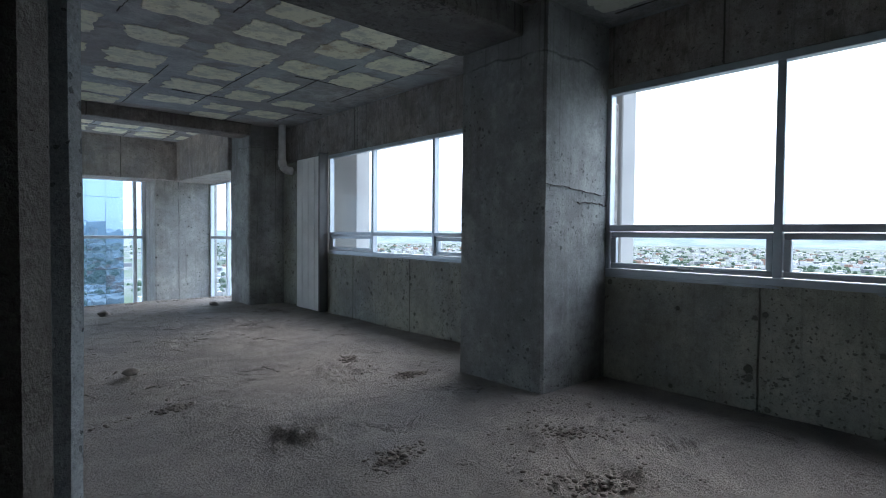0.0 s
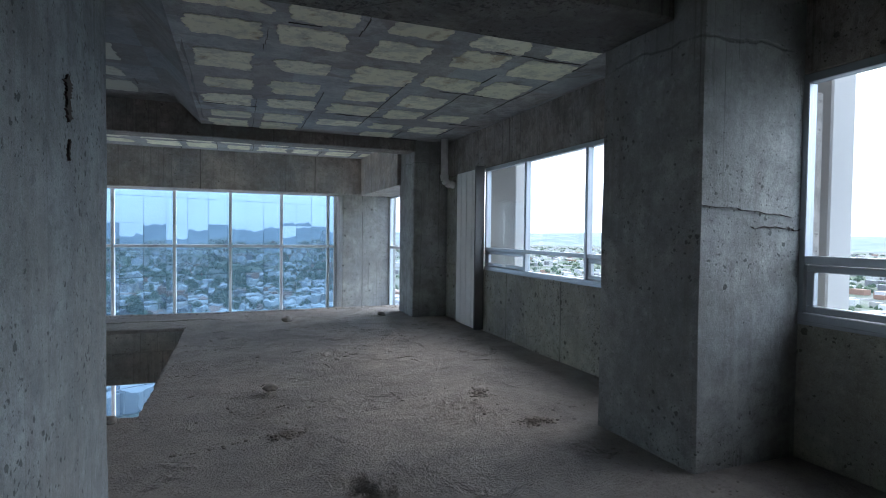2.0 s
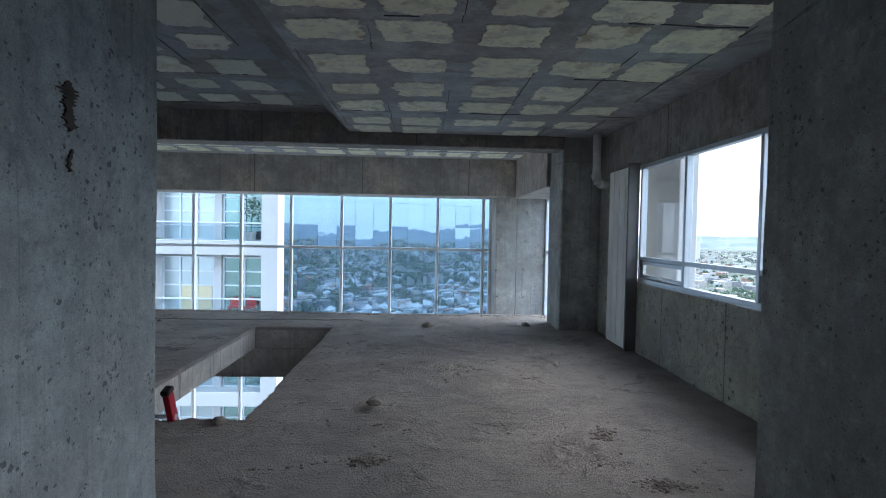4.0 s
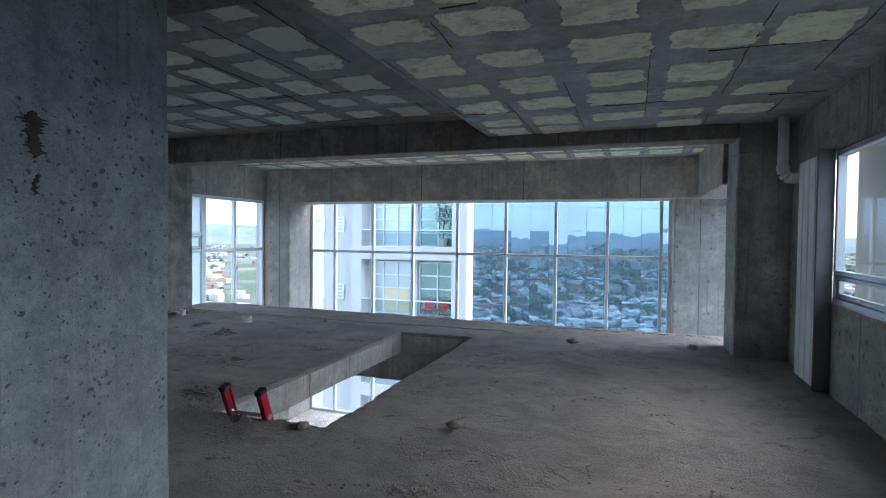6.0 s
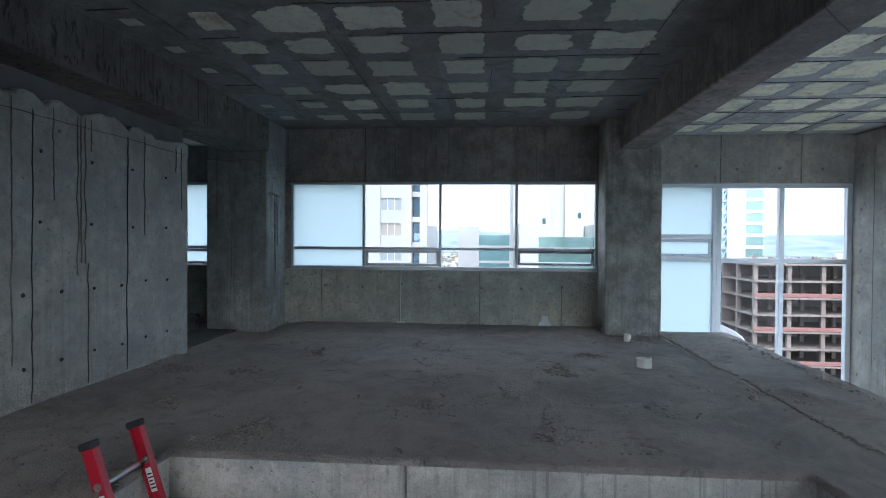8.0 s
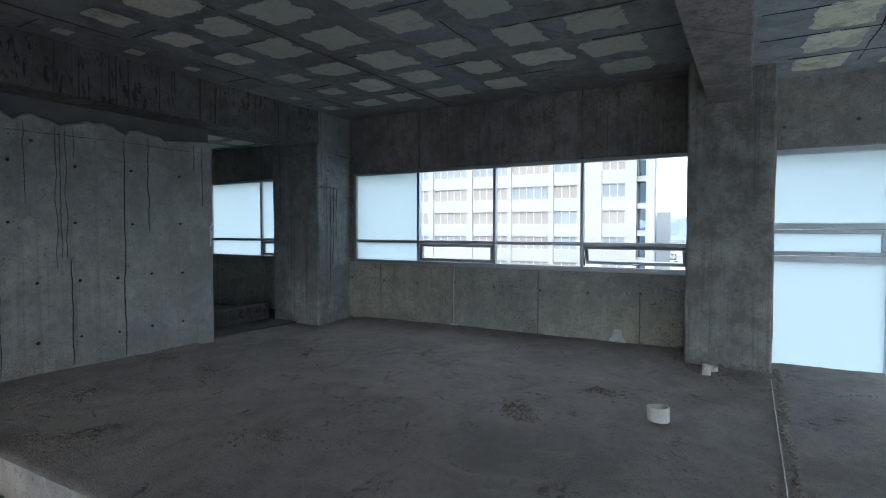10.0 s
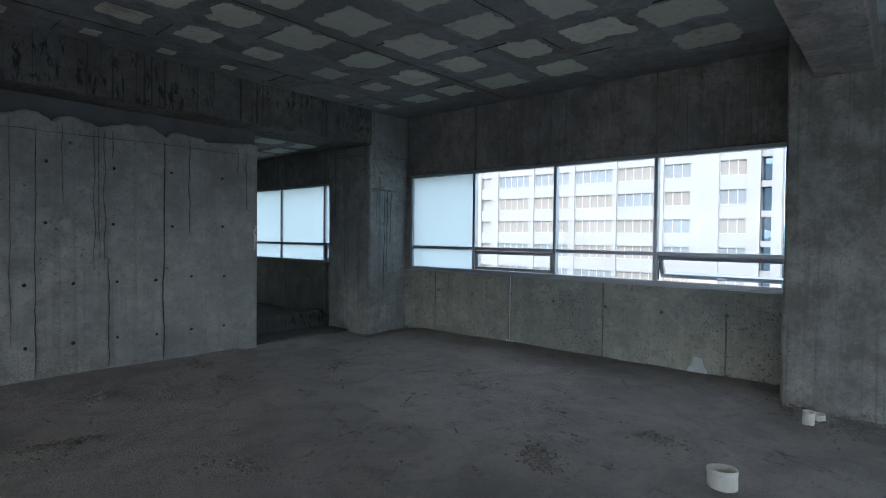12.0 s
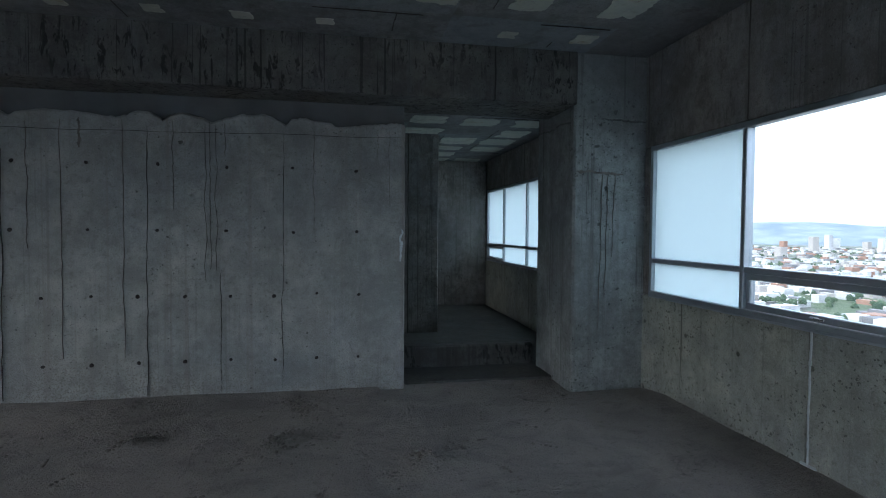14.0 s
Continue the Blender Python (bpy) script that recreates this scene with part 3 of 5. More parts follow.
# ---- ceilings ----
def ceiling(name, bounds, z, x_mids, y_mids, half, label, seed, keep=0.93, mat=None, filler=None, fade=False):
    """A slab underside with cement-smeared filler blocks that show as ragged pale fields."""
    x0, x1, y0, y1 = bounds
    rng = random.Random(seed)
    bm = bmesh.new()
    box(bm, x0, x1, y0, y1, z, z + 0.25)
    nslab = len(bm.faces)
    for cx in x_mids:
        for cy in y_mids:
            if rng.random() > keep or not (x0 + 0.2 < cx < x1 - 0.2 and y0 + 0.2 < cy < y1 - 0.15):
                continue
            sx, sy = half[0] * rng.uniform(0.82, 1.14), half[1] * rng.uniform(0.74, 1.14)
            if fade:
                # the cement covers more of the blocks towards the south beam
                k = min(1.0, max(0.32, (cy - 3.5) / 1.9 + rng.uniform(-0.15, 0.15)))
                sx, sy = sx * k, sy * k
            ox, oy = cx + rng.uniform(-0.03, 0.03), cy + rng.uniform(-0.03, 0.03)
            n, ring, power = 132, [], rng.uniform(7.0, 20.0)
            bite = rng.uniform(0, 6.28)
            for k in range(n):
                a = 2 * math.pi * k / n
                c, s = math.cos(a), math.sin(a)
                r = (abs(c) ** power + abs(s) ** power) ** (-1 / power)
                wob = 1 + 0.13 * noise.noise(Vector((ox + c * 1.3, oy + s * 1.3, seed))) + 0.13 * noise.noise(Vector((ox * 3 + c * 3.5, oy * 3 + s * 3.5, seed))) + 0.07 * noise.noise(Vector((ox * 7 + c * 11, oy * 7 + s * 11, seed))) + 0.05 * noise.noise(Vector((ox * 9 + c * 27, oy * 9 + s * 27, seed)))
                d = abs((a - bite + math.pi) % (2 * math.pi) - math.pi)
                wob *= 1 - 0.28 * max(0, 1 - d / 0.55) * (1 if rng.random() < 2 else 0) * (noise.noise(Vector((cx, cy, seed))) > 0)
                ring.append((ox + c * r * sx * wob, oy + s * r * sy * wob))
            lo = [bm.verts.new((p[0], p[1], z - 0.006)) for p in ring]
            hi = [bm.verts.new((ox + (p[0] - ox) * 1.015, oy + (p[1] - oy) * 1.015, z + 0.004)) for p in ring]
            bm.faces.new(lo[::-1]).material_index = 1
            for k in range(n):
                bm.faces.new((lo[k], lo[(k + 1) % n], hi[(k + 1) % n], hi[k])).material_index = 1
    nfield = len(bm.faces)
    # dark fins and cracks along the form joints
    lines = []
    for gx in x_mids:
        lines.append(((gx + half[0] + 0.04, y0 + 0.1), (gx + half[0] + 0.04, y1 - 0.1)))
    for gy in y_mids[::2]:
        lines.append(((x0 + 0.1, gy + half[1] + 0.03), (x1 - 0.1, gy + half[1] + 0.03)))
    for a, b in lines:
        m = int(((b[0] - a[0]) + (b[1] - a[1])) / 0.12)
        for k in range(m):
            if noise.noise(Vector((a[0] + k * 0.13, a[1], seed + 3))) < 0.06:
                continue
            p = [a[i] + (b[i] - a[i]) * k / m for i in range(2)]
            q = [a[i] + (b[i] - a[i]) * (k + 1) / m for i in range(2)]
            w = 0.0015 + 0.005 * abs(noise.noise(Vector((k * 0.7, a[0], seed))))
            off = 0.025 * noise.noise(Vector((k * 0.31, a[0] + a[1], seed)))
            if p[0] == q[0]:
                p[0] += off
                box(bm, p[0] - w, p[0] + w, p[1], q[1], z - 0.004 - w, z + 0.01)
            else:
                p[1] += off
                box(bm, p[0], q[0], p[1] - w, p[1] + w, z - 0.004 - w, z + 0.01)
    bm.faces.ensure_lookup_table()
    for f in bm.faces[nfield:]:
        f.material_index = 2
    me = mesh_from(name, bm, mat or MAT_CEIL)
    me.materials.append(filler or MAT_FILLER)
    me.materials.append(MAT_JOINT)
    return tagged(new(name, me), label, "ceiling", kind="structure")


WEST_X = [-5.45, -4.73, -4.03, -3.23, -2.58, -1.94, -1.24, -0.54]
WEST_Y = [4.0, 4.69, 5.32, 6.0, 6.76, 7.5, 8.19]
EAST_X = [0.79, 1.47, 2.21, 2.91, 3.53]
EAST_Y = [4.27, 4.85, 5.64, 6.46, 7.21, 8.04, 8.65]
ceiling("ceiling_west", (X_W, 0.12, 3.68, BEAM_Y0 + 0.05), Z_CW, WEST_X, WEST_Y, (0.225, 0.245), "smeared concrete ceiling in a shaded tone with pale filler block fields", 5, 0.92, None, MAT_FILLER_SMEARED, True)
ceiling("ceiling_east", (0.40, X_E, 3.68, BEAM_Y0 + 0.05), Z_CE, EAST_X, EAST_Y, (0.265, 0.25), "grey concrete ceiling with cream filler block fields", 8, 0.97, MAT_CEIL_EAST)
ceiling("ceiling_north", (-6.5, X_E, BEAM_Y1 - 0.05, 12.8), Z_CN, [-5.9 + 0.68 * i for i in range(15)], [9.95 + 0.72 * i for i in range(4)], (0.25, 0.26), "concrete ceiling with cream filler block fields", 9, 0.97, MAT_CEIL_EAST)
ceiling("ceiling_south", (X_W, X_E, Y_S, 3.06), Z_CE, [-5.8 + 0.68 * i for i in range(15)], [-2.8 + 0.74 * i for i in range(8)], (0.24, 0.26), "concrete ceiling in a shaded tone with filler block fields", 10, 0.93, None, MAT_FILLER_SMEARED)


def ceiling_step():
    bm = bmesh.new()
    prof = [(0.10, Z_CW + 0.2), (0.10, Z_CW - 0.0), (0.14, Z_CW - 0.02), (0.38, Z_CE + 0.01), (0.46, Z_CE - 0.001), (0.46, Z_CW + 0.2)]
    ends = [[bm.verts.new((x, y, z)) for x, z in prof] for y in (3.69, BEAM_Y0 + 0.04)]
    bm.faces.new(ends[0])
    bm.faces.new(ends[1][::-1])
    for k in range(len(prof)):
        bm.faces.new((ends[0][k], ends[1][k], ends[1][(k + 1) % len(prof)], ends[0][(k + 1) % len(prof)]))
    bmesh.ops.recalc_face_normals(bm, faces=bm.faces)
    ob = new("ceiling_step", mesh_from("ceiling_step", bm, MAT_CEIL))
    return tagged(ob, "sloping step between two ceiling levels", "ceiling", kind="structure")


roughened(ceiling_step(), 0.15, 0.006, 31.0)


# ---- windows ----
def along_wall(side, x=0.0, y=0.0):
    """Local x runs along the wall, local y points outdoors."""
    turn = {"west": ((0, -1), (1, 0)), "east": ((0, 1), (-1, 0)), "north": ((1, 0), (0, 1))}[side]
    return Matrix(((turn[0][0], turn[0][1], 0, x), (turn[1][0], turn[1][1], 0, y), (0, 0, 1, 0), (0, 0, 0, 1)))


def vent_sash(parent, u0, u1, z0, z1, glass, opened=0.0):
    """A top-hung sash with its own frame, pane and lever handle."""
    w, h, f = (u1 - u0) / 2, z1 - z0, 0.045
    bm = bmesh.new()
    for b in ((-w, w, 0, 0.05, -f, 0), (-w, w, 0, 0.05, -h, -h + f), (-w, -w + f, 0.001, 0.049, -h + f, -f), (w - f, w, 0.001, 0.049, -h + f, -f)):
        box(bm, *b, 0.006)
    hold = part("sash", bm, MAT_FRAME, parent, "half-open top-hung sash" if opened else "")
    hold.location = ((u0 + u1) / 2, 0.02, z1)
    hold.rotation_euler = (radians(opened), 0, 0)
    bm = bmesh.new()
    box(bm, -w + f - 0.005, w - f + 0.005, 0.022, 0.028, -h + f - 0.005, -f + 0.005)
    part("pane", bm, glass, hold).visible_shadow = False
    bm = bmesh.new()
    box(bm, -0.03, 0.03, -0.02, 0.0, -h + 0.012, -h + 0.034, 0.003)
    box(bm, -0.02, 0.09, -0.034, -0.02, -h + 0.016, -h + 0.030, 0.003)
    part("handle", bm, MAT_ALU, hold, "small metal lever handle")
    if opened:
        bm = bmesh.new()
        for s in (-w + 0.01, w - 0.01):
            rod(bm, (s, 0.01, -0.07), (s, -0.09, -h * 0.92), 0.006, 8)
        part("stay", bm, MAT_DARK, hold, "thin metal stay arm")


def window(name, side, x, y, u, zs, bays, label, glass=None, bar=0.06, deep=0.08, mat=None):
    """u: the mullions' middles; zs: sill, transoms, head; bays: column by column, from the sill up, one letter a field:
    c clear, f frosted, v vent, o open vent."""
    glass, mat = glass or MAT_GLASS, mat or MAT_FRAME
    root = new(name, None)
    root.matrix_world = along_wall(side, x, y)
    tagged(root, label, "window", kind="structure")
    h = bar / 2
    bm = bmesh.new()
    box(bm, u[0], u[-1], 0, deep, zs[0], zs[0] + bar, 0.005)
    box(bm, u[0], u[-1], 0, deep, zs[-1] - bar, zs[-1], 0.005)
    box(bm, u[0], u[0] + bar, 0.001, deep - 0.001, zs[0] + bar, zs[-1] - bar, 0.005)
    box(bm, u[-1] - bar, u[-1], 0.001, deep - 0.001, zs[0] + bar, zs[-1] - bar, 0.005)
    part("window_frame", bm, mat, root)
    for m in u[1:-1]:
        bm = bmesh.new()
        box(bm, m - h, m + h, 0.002, deep - 0.002, zs[0] + bar, zs[-1] - bar, 0.005)
        part("mullion", bm, mat, root)
    for i, fields in enumerate(bays):
        a = u[i] + (bar if i == 0 else h)
        b = u[i + 1] - (bar if i == len(bays) - 1 else h)
        for k, kind in enumerate(fields):
            lo = zs[k] + (bar if k == 0 else h)
            hi = zs[k + 1] - (bar if k == len(fields) - 1 else h)
            if k:
                bm = bmesh.new()
                box(bm, a, b, 0.003, deep - 0.003, zs[k] - h, zs[k] + h, 0.005)
                part("transom", bm, mat, root)
            if kind in "vo":
                vent_sash(root, a + 0.004, b - 0.004, lo + 0.004, hi - 0.004, glass, 24.0 if kind == "o" else 0.0)
                continue
            bm = bmesh.new()
            box(bm, a - 0.006, b + 0.006, deep * 0.5, deep * 0.5 + 0.008, lo - 0.006, hi + 0.006)
            pane = part("pane", bm, MAT_FROST if kind == "f" else glass, root, "frosted glass pane" if kind == "f" else "")
            pane.visible_shadow = kind == "f"
    return root


def ledge(side, x, y, u0, u1, z, parent):
    bm = bmesh.new()
    box(bm, u0, u1, 0.003, 0.1, z - 0.02, z + 0.003, 0.004)
    part("window_sill", bm, MAT_FRAME, parent)


w1 = window("window_1", "west", X_W + 0.004, 0, [3.78, 5.0, 6.255, 7.48, 8.76], [0.94, 1.275, 2.36], ["ff", "vc", "cc", "oc"], "grey aluminium ribbon window with one frosted bay", bar=0.044)
ledge("west", 0, 0, 3.78, 8.76, 0.94, w1)
w2 = window("window_2", "west", -6.45, 0, [9.45, 10.66], [Z_LOW, -0.9, 1.14, 1.5, 2.35], ["ffvf"], "frosted glass bay with a small vent", MAT_FROST, bar=0.065, deep=0.1, mat=MAT_FRAME_WHITE)
w2b = window("window_9", "west", -6.452, 0, [10.66, 11.65, 12.70], [Z_LOW, -0.9, 1.12, 2.35], ["ccc", "ccc"], "tall pale aluminium corner window", bar=0.075, deep=0.1, mat=MAT_FRAME_WHITE)
w3 = window("window_3", "west", X_W + 0.004, 0, [-2.15, -1.02, 0.24, 1.62, 2.8], [0.94, 1.275, 2.36], ["vf", "ff", "ff", "vf"], "aluminium window with frosted panes in the back room", MAT_FROST, bar=0.044)
w4 = window("window_5", "east", X_E - 0.004, 0, [-7.49, -6.33, -5.07, -3.72], [0.91, 1.20, 2.37], ["vc", "cc", "vc"], "grey aluminium ribbon window", bar=0.046)
ledge("east", 0, 0, -7.49, -3.72, 0.91, w4)
w5 = window("window_6", "east", X_E - 0.004, 0, [-2.82, -1.50, -0.2], [0.88, 1.275, 2.45], ["vc", "vc"], "grey aluminium ribbon window overlooking the city", bar=0.055)
ledge("east", 0, 0, -2.82, -0.2, 0.88, w5)
U_N = [-5.70, -4.98, -3.87, -2.77, -1.60, -0.41, 0.745, 1.87, 2.965, 3.17]
w6 = window("window_7", "north", 0, Y_GLASS, U_N, [Z_LOW, -0.9, 1.07, 2.36], ["ccc"] * 9, "blue-tinted curtain wall with slim aluminium mullions", MAT_GLASS_N, bar=0.065, deep=0.12, mat=MAT_FRAME_WHITE)
w7 = window("window_8", "east", X_E + 0.03, 0, [-12.84, -11.8, -10.8, -9.8], [Z_LOW, -0.9, 1.08, 2.3], ["ccc"] * 3, "tall glazed strip beside the corner pier", MAT_GLASS_N, bar=0.065, mat=MAT_FRAME_WHITE)

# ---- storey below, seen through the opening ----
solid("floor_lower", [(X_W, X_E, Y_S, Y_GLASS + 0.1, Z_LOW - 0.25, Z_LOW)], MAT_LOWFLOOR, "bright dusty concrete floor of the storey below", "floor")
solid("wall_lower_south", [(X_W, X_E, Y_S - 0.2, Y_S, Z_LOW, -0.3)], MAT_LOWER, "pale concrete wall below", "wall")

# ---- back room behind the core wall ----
# kerb and walls take darker concretes that stand in for the room's shade
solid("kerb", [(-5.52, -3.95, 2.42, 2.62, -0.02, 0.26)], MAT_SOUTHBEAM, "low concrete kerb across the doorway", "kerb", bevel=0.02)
solid("wall_back_block", [(-4.75, -3.93, 0.35, 0.62, -0.02, 2.97), (-4.1, -3.93, 0.62, 1.36, -0.02, 2.97)], MAT_SPANDREL, "dark block wall in the back room", "wall")
solid("wall_back", [(X_W, -3.0, -2.45, -2.2, -0.02, 2.95)], MAT_SPANDREL, "grey wall at the end of the back room", "wall")

# the dim room's shade is in this floor's dark colour
roughened(solid("floor_back", [(X_W, -3.96, -2.2, 3.2, -0.02, 0.025)], MAT_JAMB, "back room floor coloured dark for its shade", "floor"), 0.15, 0.01, 41.0)


def mortar_ridge():
    """A broken ridge of mortar that runs along the floor joint, with a taut white line beside it."""
    rng = random.Random(21)
    bm = bmesh.new()
    for i in range(420):
        x = -5.9 + i * 0.0155
        if noise.noise(Vector((x * 2.2, 4, 0))) < -0.28:
            continue
        y = 9.62 + 0.05 * noise.noise(Vector((x * 1.4, 2, 0))) + rng.gauss(0, 0.012)
        if x > X_W + 0.1:
            lump(bm, (x, y, floor_height(x, y) + 0.002), rng.uniform(0.008, 0.024), rng)
    tagged(new("mortar_ridge", mesh_from("mortar_ridge", bm, MAT_RUBBLE)), "broken mortar ridge along the floor joint", "mortar", kind="stuff")
    bm = bmesh.new()
    for i in range(60):
        x0, x1 = -5.45 + i * 0.045, -5.45 + (i + 1) * 0.045
        rod(bm, (x0, 9.56, floor_height(x0, 9.56) + 0.004), (x1, 9.56, floor_height(x1, 9.56) + 0.004), 0.004, 6)
    tagged(new("string_line", mesh_from("string_line", bm, MAT_PVC)), "white string line on the floor", "string")


# ---- things ----
def ladder():
    """A red fibreglass ladder that stands on the floor below and leans on the opening's edge."""
    root = tagged(new("ladder", None), "red fibreglass ladder standing in the floor opening", "ladder")
    length, half = 3.63, 0.195
    for s in (-1, 1):
        bm = bmesh.new()
        box(bm, s * half - 0.014, s * half + 0.014, -0.038, 0.038, 0, length, 0.004)
        box(bm, s * half - 0.014 - s * 0.02, s * half + 0.014 - s * 0.02, -0.038, -0.030, 0, length, 0.002)
        box(bm, s * half - 0.014 - s * 0.02, s * half + 0.014 - s * 0.02, 0.030, 0.038, 0, length, 0.002)
        rail = part("rail", bm, MAT_RED, root)
        bm = bmesh.new()
        box(bm, s * half - s * 0.012 - 0.032, s * half - s * 0.012 + 0.032, -0.046, 0.046, length - 0.012, length + 0.03, 0.008)
        part("end_cap", bm, MAT_DARK, rail, "black rubber end cap")
        bm = bmesh.new()
        box(bm, s * half - s * 0.012 - 0.034, s * half - s * 0.012 + 0.034, -0.05, 0.05, -0.02, 0.06, 0.008)
        part("foot", bm, MAT_DARK, rail, "black rubber foot")
        bm = bmesh.new()
        box(bm, s * half - 0.0165, s * half + 0.0165, -0.024, 0.024, length - 0.42, length - 0.27, 0.001)
        tag = part("sticker", bm, MAT_LABEL, rail, "white printed sticker")
        for k in range(5):
            bm = bmesh.new()
            z = length - 0.40 + k * 0.022
            box(bm, s * half - 0.0172, s * half + 0.0172, -0.018, 0.018 - 0.006 * (k % 3), z, z + 0.009)
            part("print", bm, MAT_DARK, tag)
        bm = bmesh.new()
        rod(bm, (s * half - 0.018, 0, length - 0.22), (s * half + 0.018, 0, length - 0.22), 0.022, 20)
        part("plate", bm, MAT_ALU, rail, "round metal rung plate")
    for k in range(12):
        bm = bmesh.new()
        z = length - 0.22 - 0.305 * k
        rod(bm, (-half, 0, z), (half, 0, z), 0.016, 14)
        part("rung", bm, MAT_ALU, root, "ribbed aluminium rung", True)
    return root


LADDER = ladder()
lad_foot, lad_top = Vector((-0.44, 6.02, Z_LOW + 0.02)), Vector((-0.53, 4.87, 0.17))
lad_up = (lad_top - lad_foot).normalized()
lad_side = Vector((1.0, -0.04, 0))
lad_side = (lad_side - lad_up * lad_side.dot(lad_up)).normalized()
lad_front = lad_up.cross(lad_side)
LADDER.matrix_world = Matrix.Translation(lad_foot) @ Matrix((lad_side, lad_front, lad_up)).transposed().to_4x4()


def pipe_stub(r, h, at, lean, label):
    """An open plastic pipe end that stands out of the floor."""
    bm = bmesh.new()
    n = 28
    rings = []
    for rad, z in ((r, -0.01), (r, h * 0.72), (r * 1.025, h * 0.76), (r * 1.025, h), (r * 0.9, h), (r * 0.9, 0.004)):
        rings.append([bm.verts.new((rad * math.cos(6.2832 * k / n), rad * math.sin(6.2832 * k / n), z + (0.006 * noise.noise(Vector((k * 0.9, z, r))) if z >= h else 0))) for k in range(n)])
    for a, b in zip(rings, rings[1:]):
        for k in range(n):
            bm.faces.new((a[k], a[(k + 1) % n], b[(k + 1) % n], b[k]))
    bm.faces.new(rings[-1])
    ob = tagged(new("pipe_stub", mesh_from("pipe_stub", bm, MAT_PVC)), label, "pipe")
    ob.matrix_world = pose(*at, *lean)
    return ob


pipe_stub(0.082, 0.105, (-3.74, 8.77, 0.0), (2, -3, 0), "dirty white plastic drain pipe end in the floor")
pipe_stub(0.042, 0.10, (-5.365, 9.0, 0.0), (-2, 3, 0), "small white plastic pipe end in the floor")
pipe_stub(0.05, 0.05, (-5.53, 9.05, 0.0), (4, 2, 0), "short broken plastic pipe end in the floor")


def elbow_pipe():
    root = tagged(new("drain_pipe", None), "grey plastic drain pipe with an elbow under the ceiling", "pipe")
    x, y, r = 4.06, 8.66, 0.058
    bm = bmesh.new()
    rod(bm, (x, y, 2.32), (x, y, Z_CE), r, 20)
    part("pipe", bm, MAT_GREYPVC, root, smooth=True)
    bm = bmesh.new()
    pts = [Vector((x, y, 2.34)), Vector((x + 0.01, y, 2.29)), Vector((x + 0.04, y, 2.25)), Vector((x + 0.09, y, 2.23)), Vector((x + 0.17, y, 2.225))]
    for a, b in zip(pts, pts[1:]):
        rod(bm, a, b, r * 1.12, 20)
    part("elbow", bm, MAT_GREYPVC, root, smooth=True)
    bm = bmesh.new()
    rod(bm, (x, y, 2.33), (x, y, 2.38), r * 1.22, 20)
    part("collar", bm, MAT_GREYPVC, root)


elbow_pipe()


def closing_board():
    root = tagged(new("wall_panel", None), "pale upright board closing the end of the window", "panel")
    bm = bmesh.new()
    box(bm, 4.14, 4.24, 7.53, 8.3, 0.02, 2.36, 0.008)
    part("board", bm, MAT_BOARD, root)
    for y in (7.72, 7.93, 8.13):
        bm = bmesh.new()
        box(bm, 4.132, 4.14, y - 0.018, y + 0.018, 0.03, 2.34, 0.004)
        part("rib", bm, MAT_BOARD, root)
    bm = bmesh.new()
    box(bm, 4.10, 4.245, 7.495, 7.53, 0.02, 2.40, 0.006)
    part("edge_trim", bm, MAT_PLASTER, root)


closing_board()


def splash():
    bm = bmesh.new()
    pts = [(7.83, 0.005), (8.05, 0.005), (8.035, 0.09), (8.005, 0.13), (7.99, 0.21), (7.91, 0.22), (7.885, 0.13), (7.85, 0.1)]
    front = [bm.verts.new((X_W + 0.011, y, z)) for y, z in pts]
    back = [bm.verts.new((X_W - 0.005, y, z)) for y, z in pts]
    bm.faces.new(front)
    for k in range(len(pts)):
        bm.faces.new((front[k], front[k - 1], back[k - 1], back[k]))
    tagged(new("plaster_patch", mesh_from("plaster_patch", bm, MAT_PAINT)), "pale plaster patch at the foot of the sill wall", "patch", kind="structure")


splash()


def paint_marks():
    """A thin white drip down the west sill wall and a pale rubbed patch on the core wall."""
    rng = random.Random(8)
    bm = bmesh.new()
    for i in range(30):
        z0, z1 = i * 0.031, (i + 1) * 0.031
        y = 5.62 + 0.012 * noise.noise(Vector((z0 * 4, 3, 0)))
        w = 0.003 + 0.003 * rng.random()
        box(bm, X_W - 0.006, X_W + 0.010, y - w, y + w, z0, z1)
    box(bm, X_W - 0.006, X_W + 0.012, 5.56, 5.69, 0.06, 0.085, 0.01)
    tagged(new("paint_drip", mesh_from("paint_drip", bm, MAT_PAINT)), "thin white paint drip on the sill wall", "paint", kind="structure")


paint_marks()


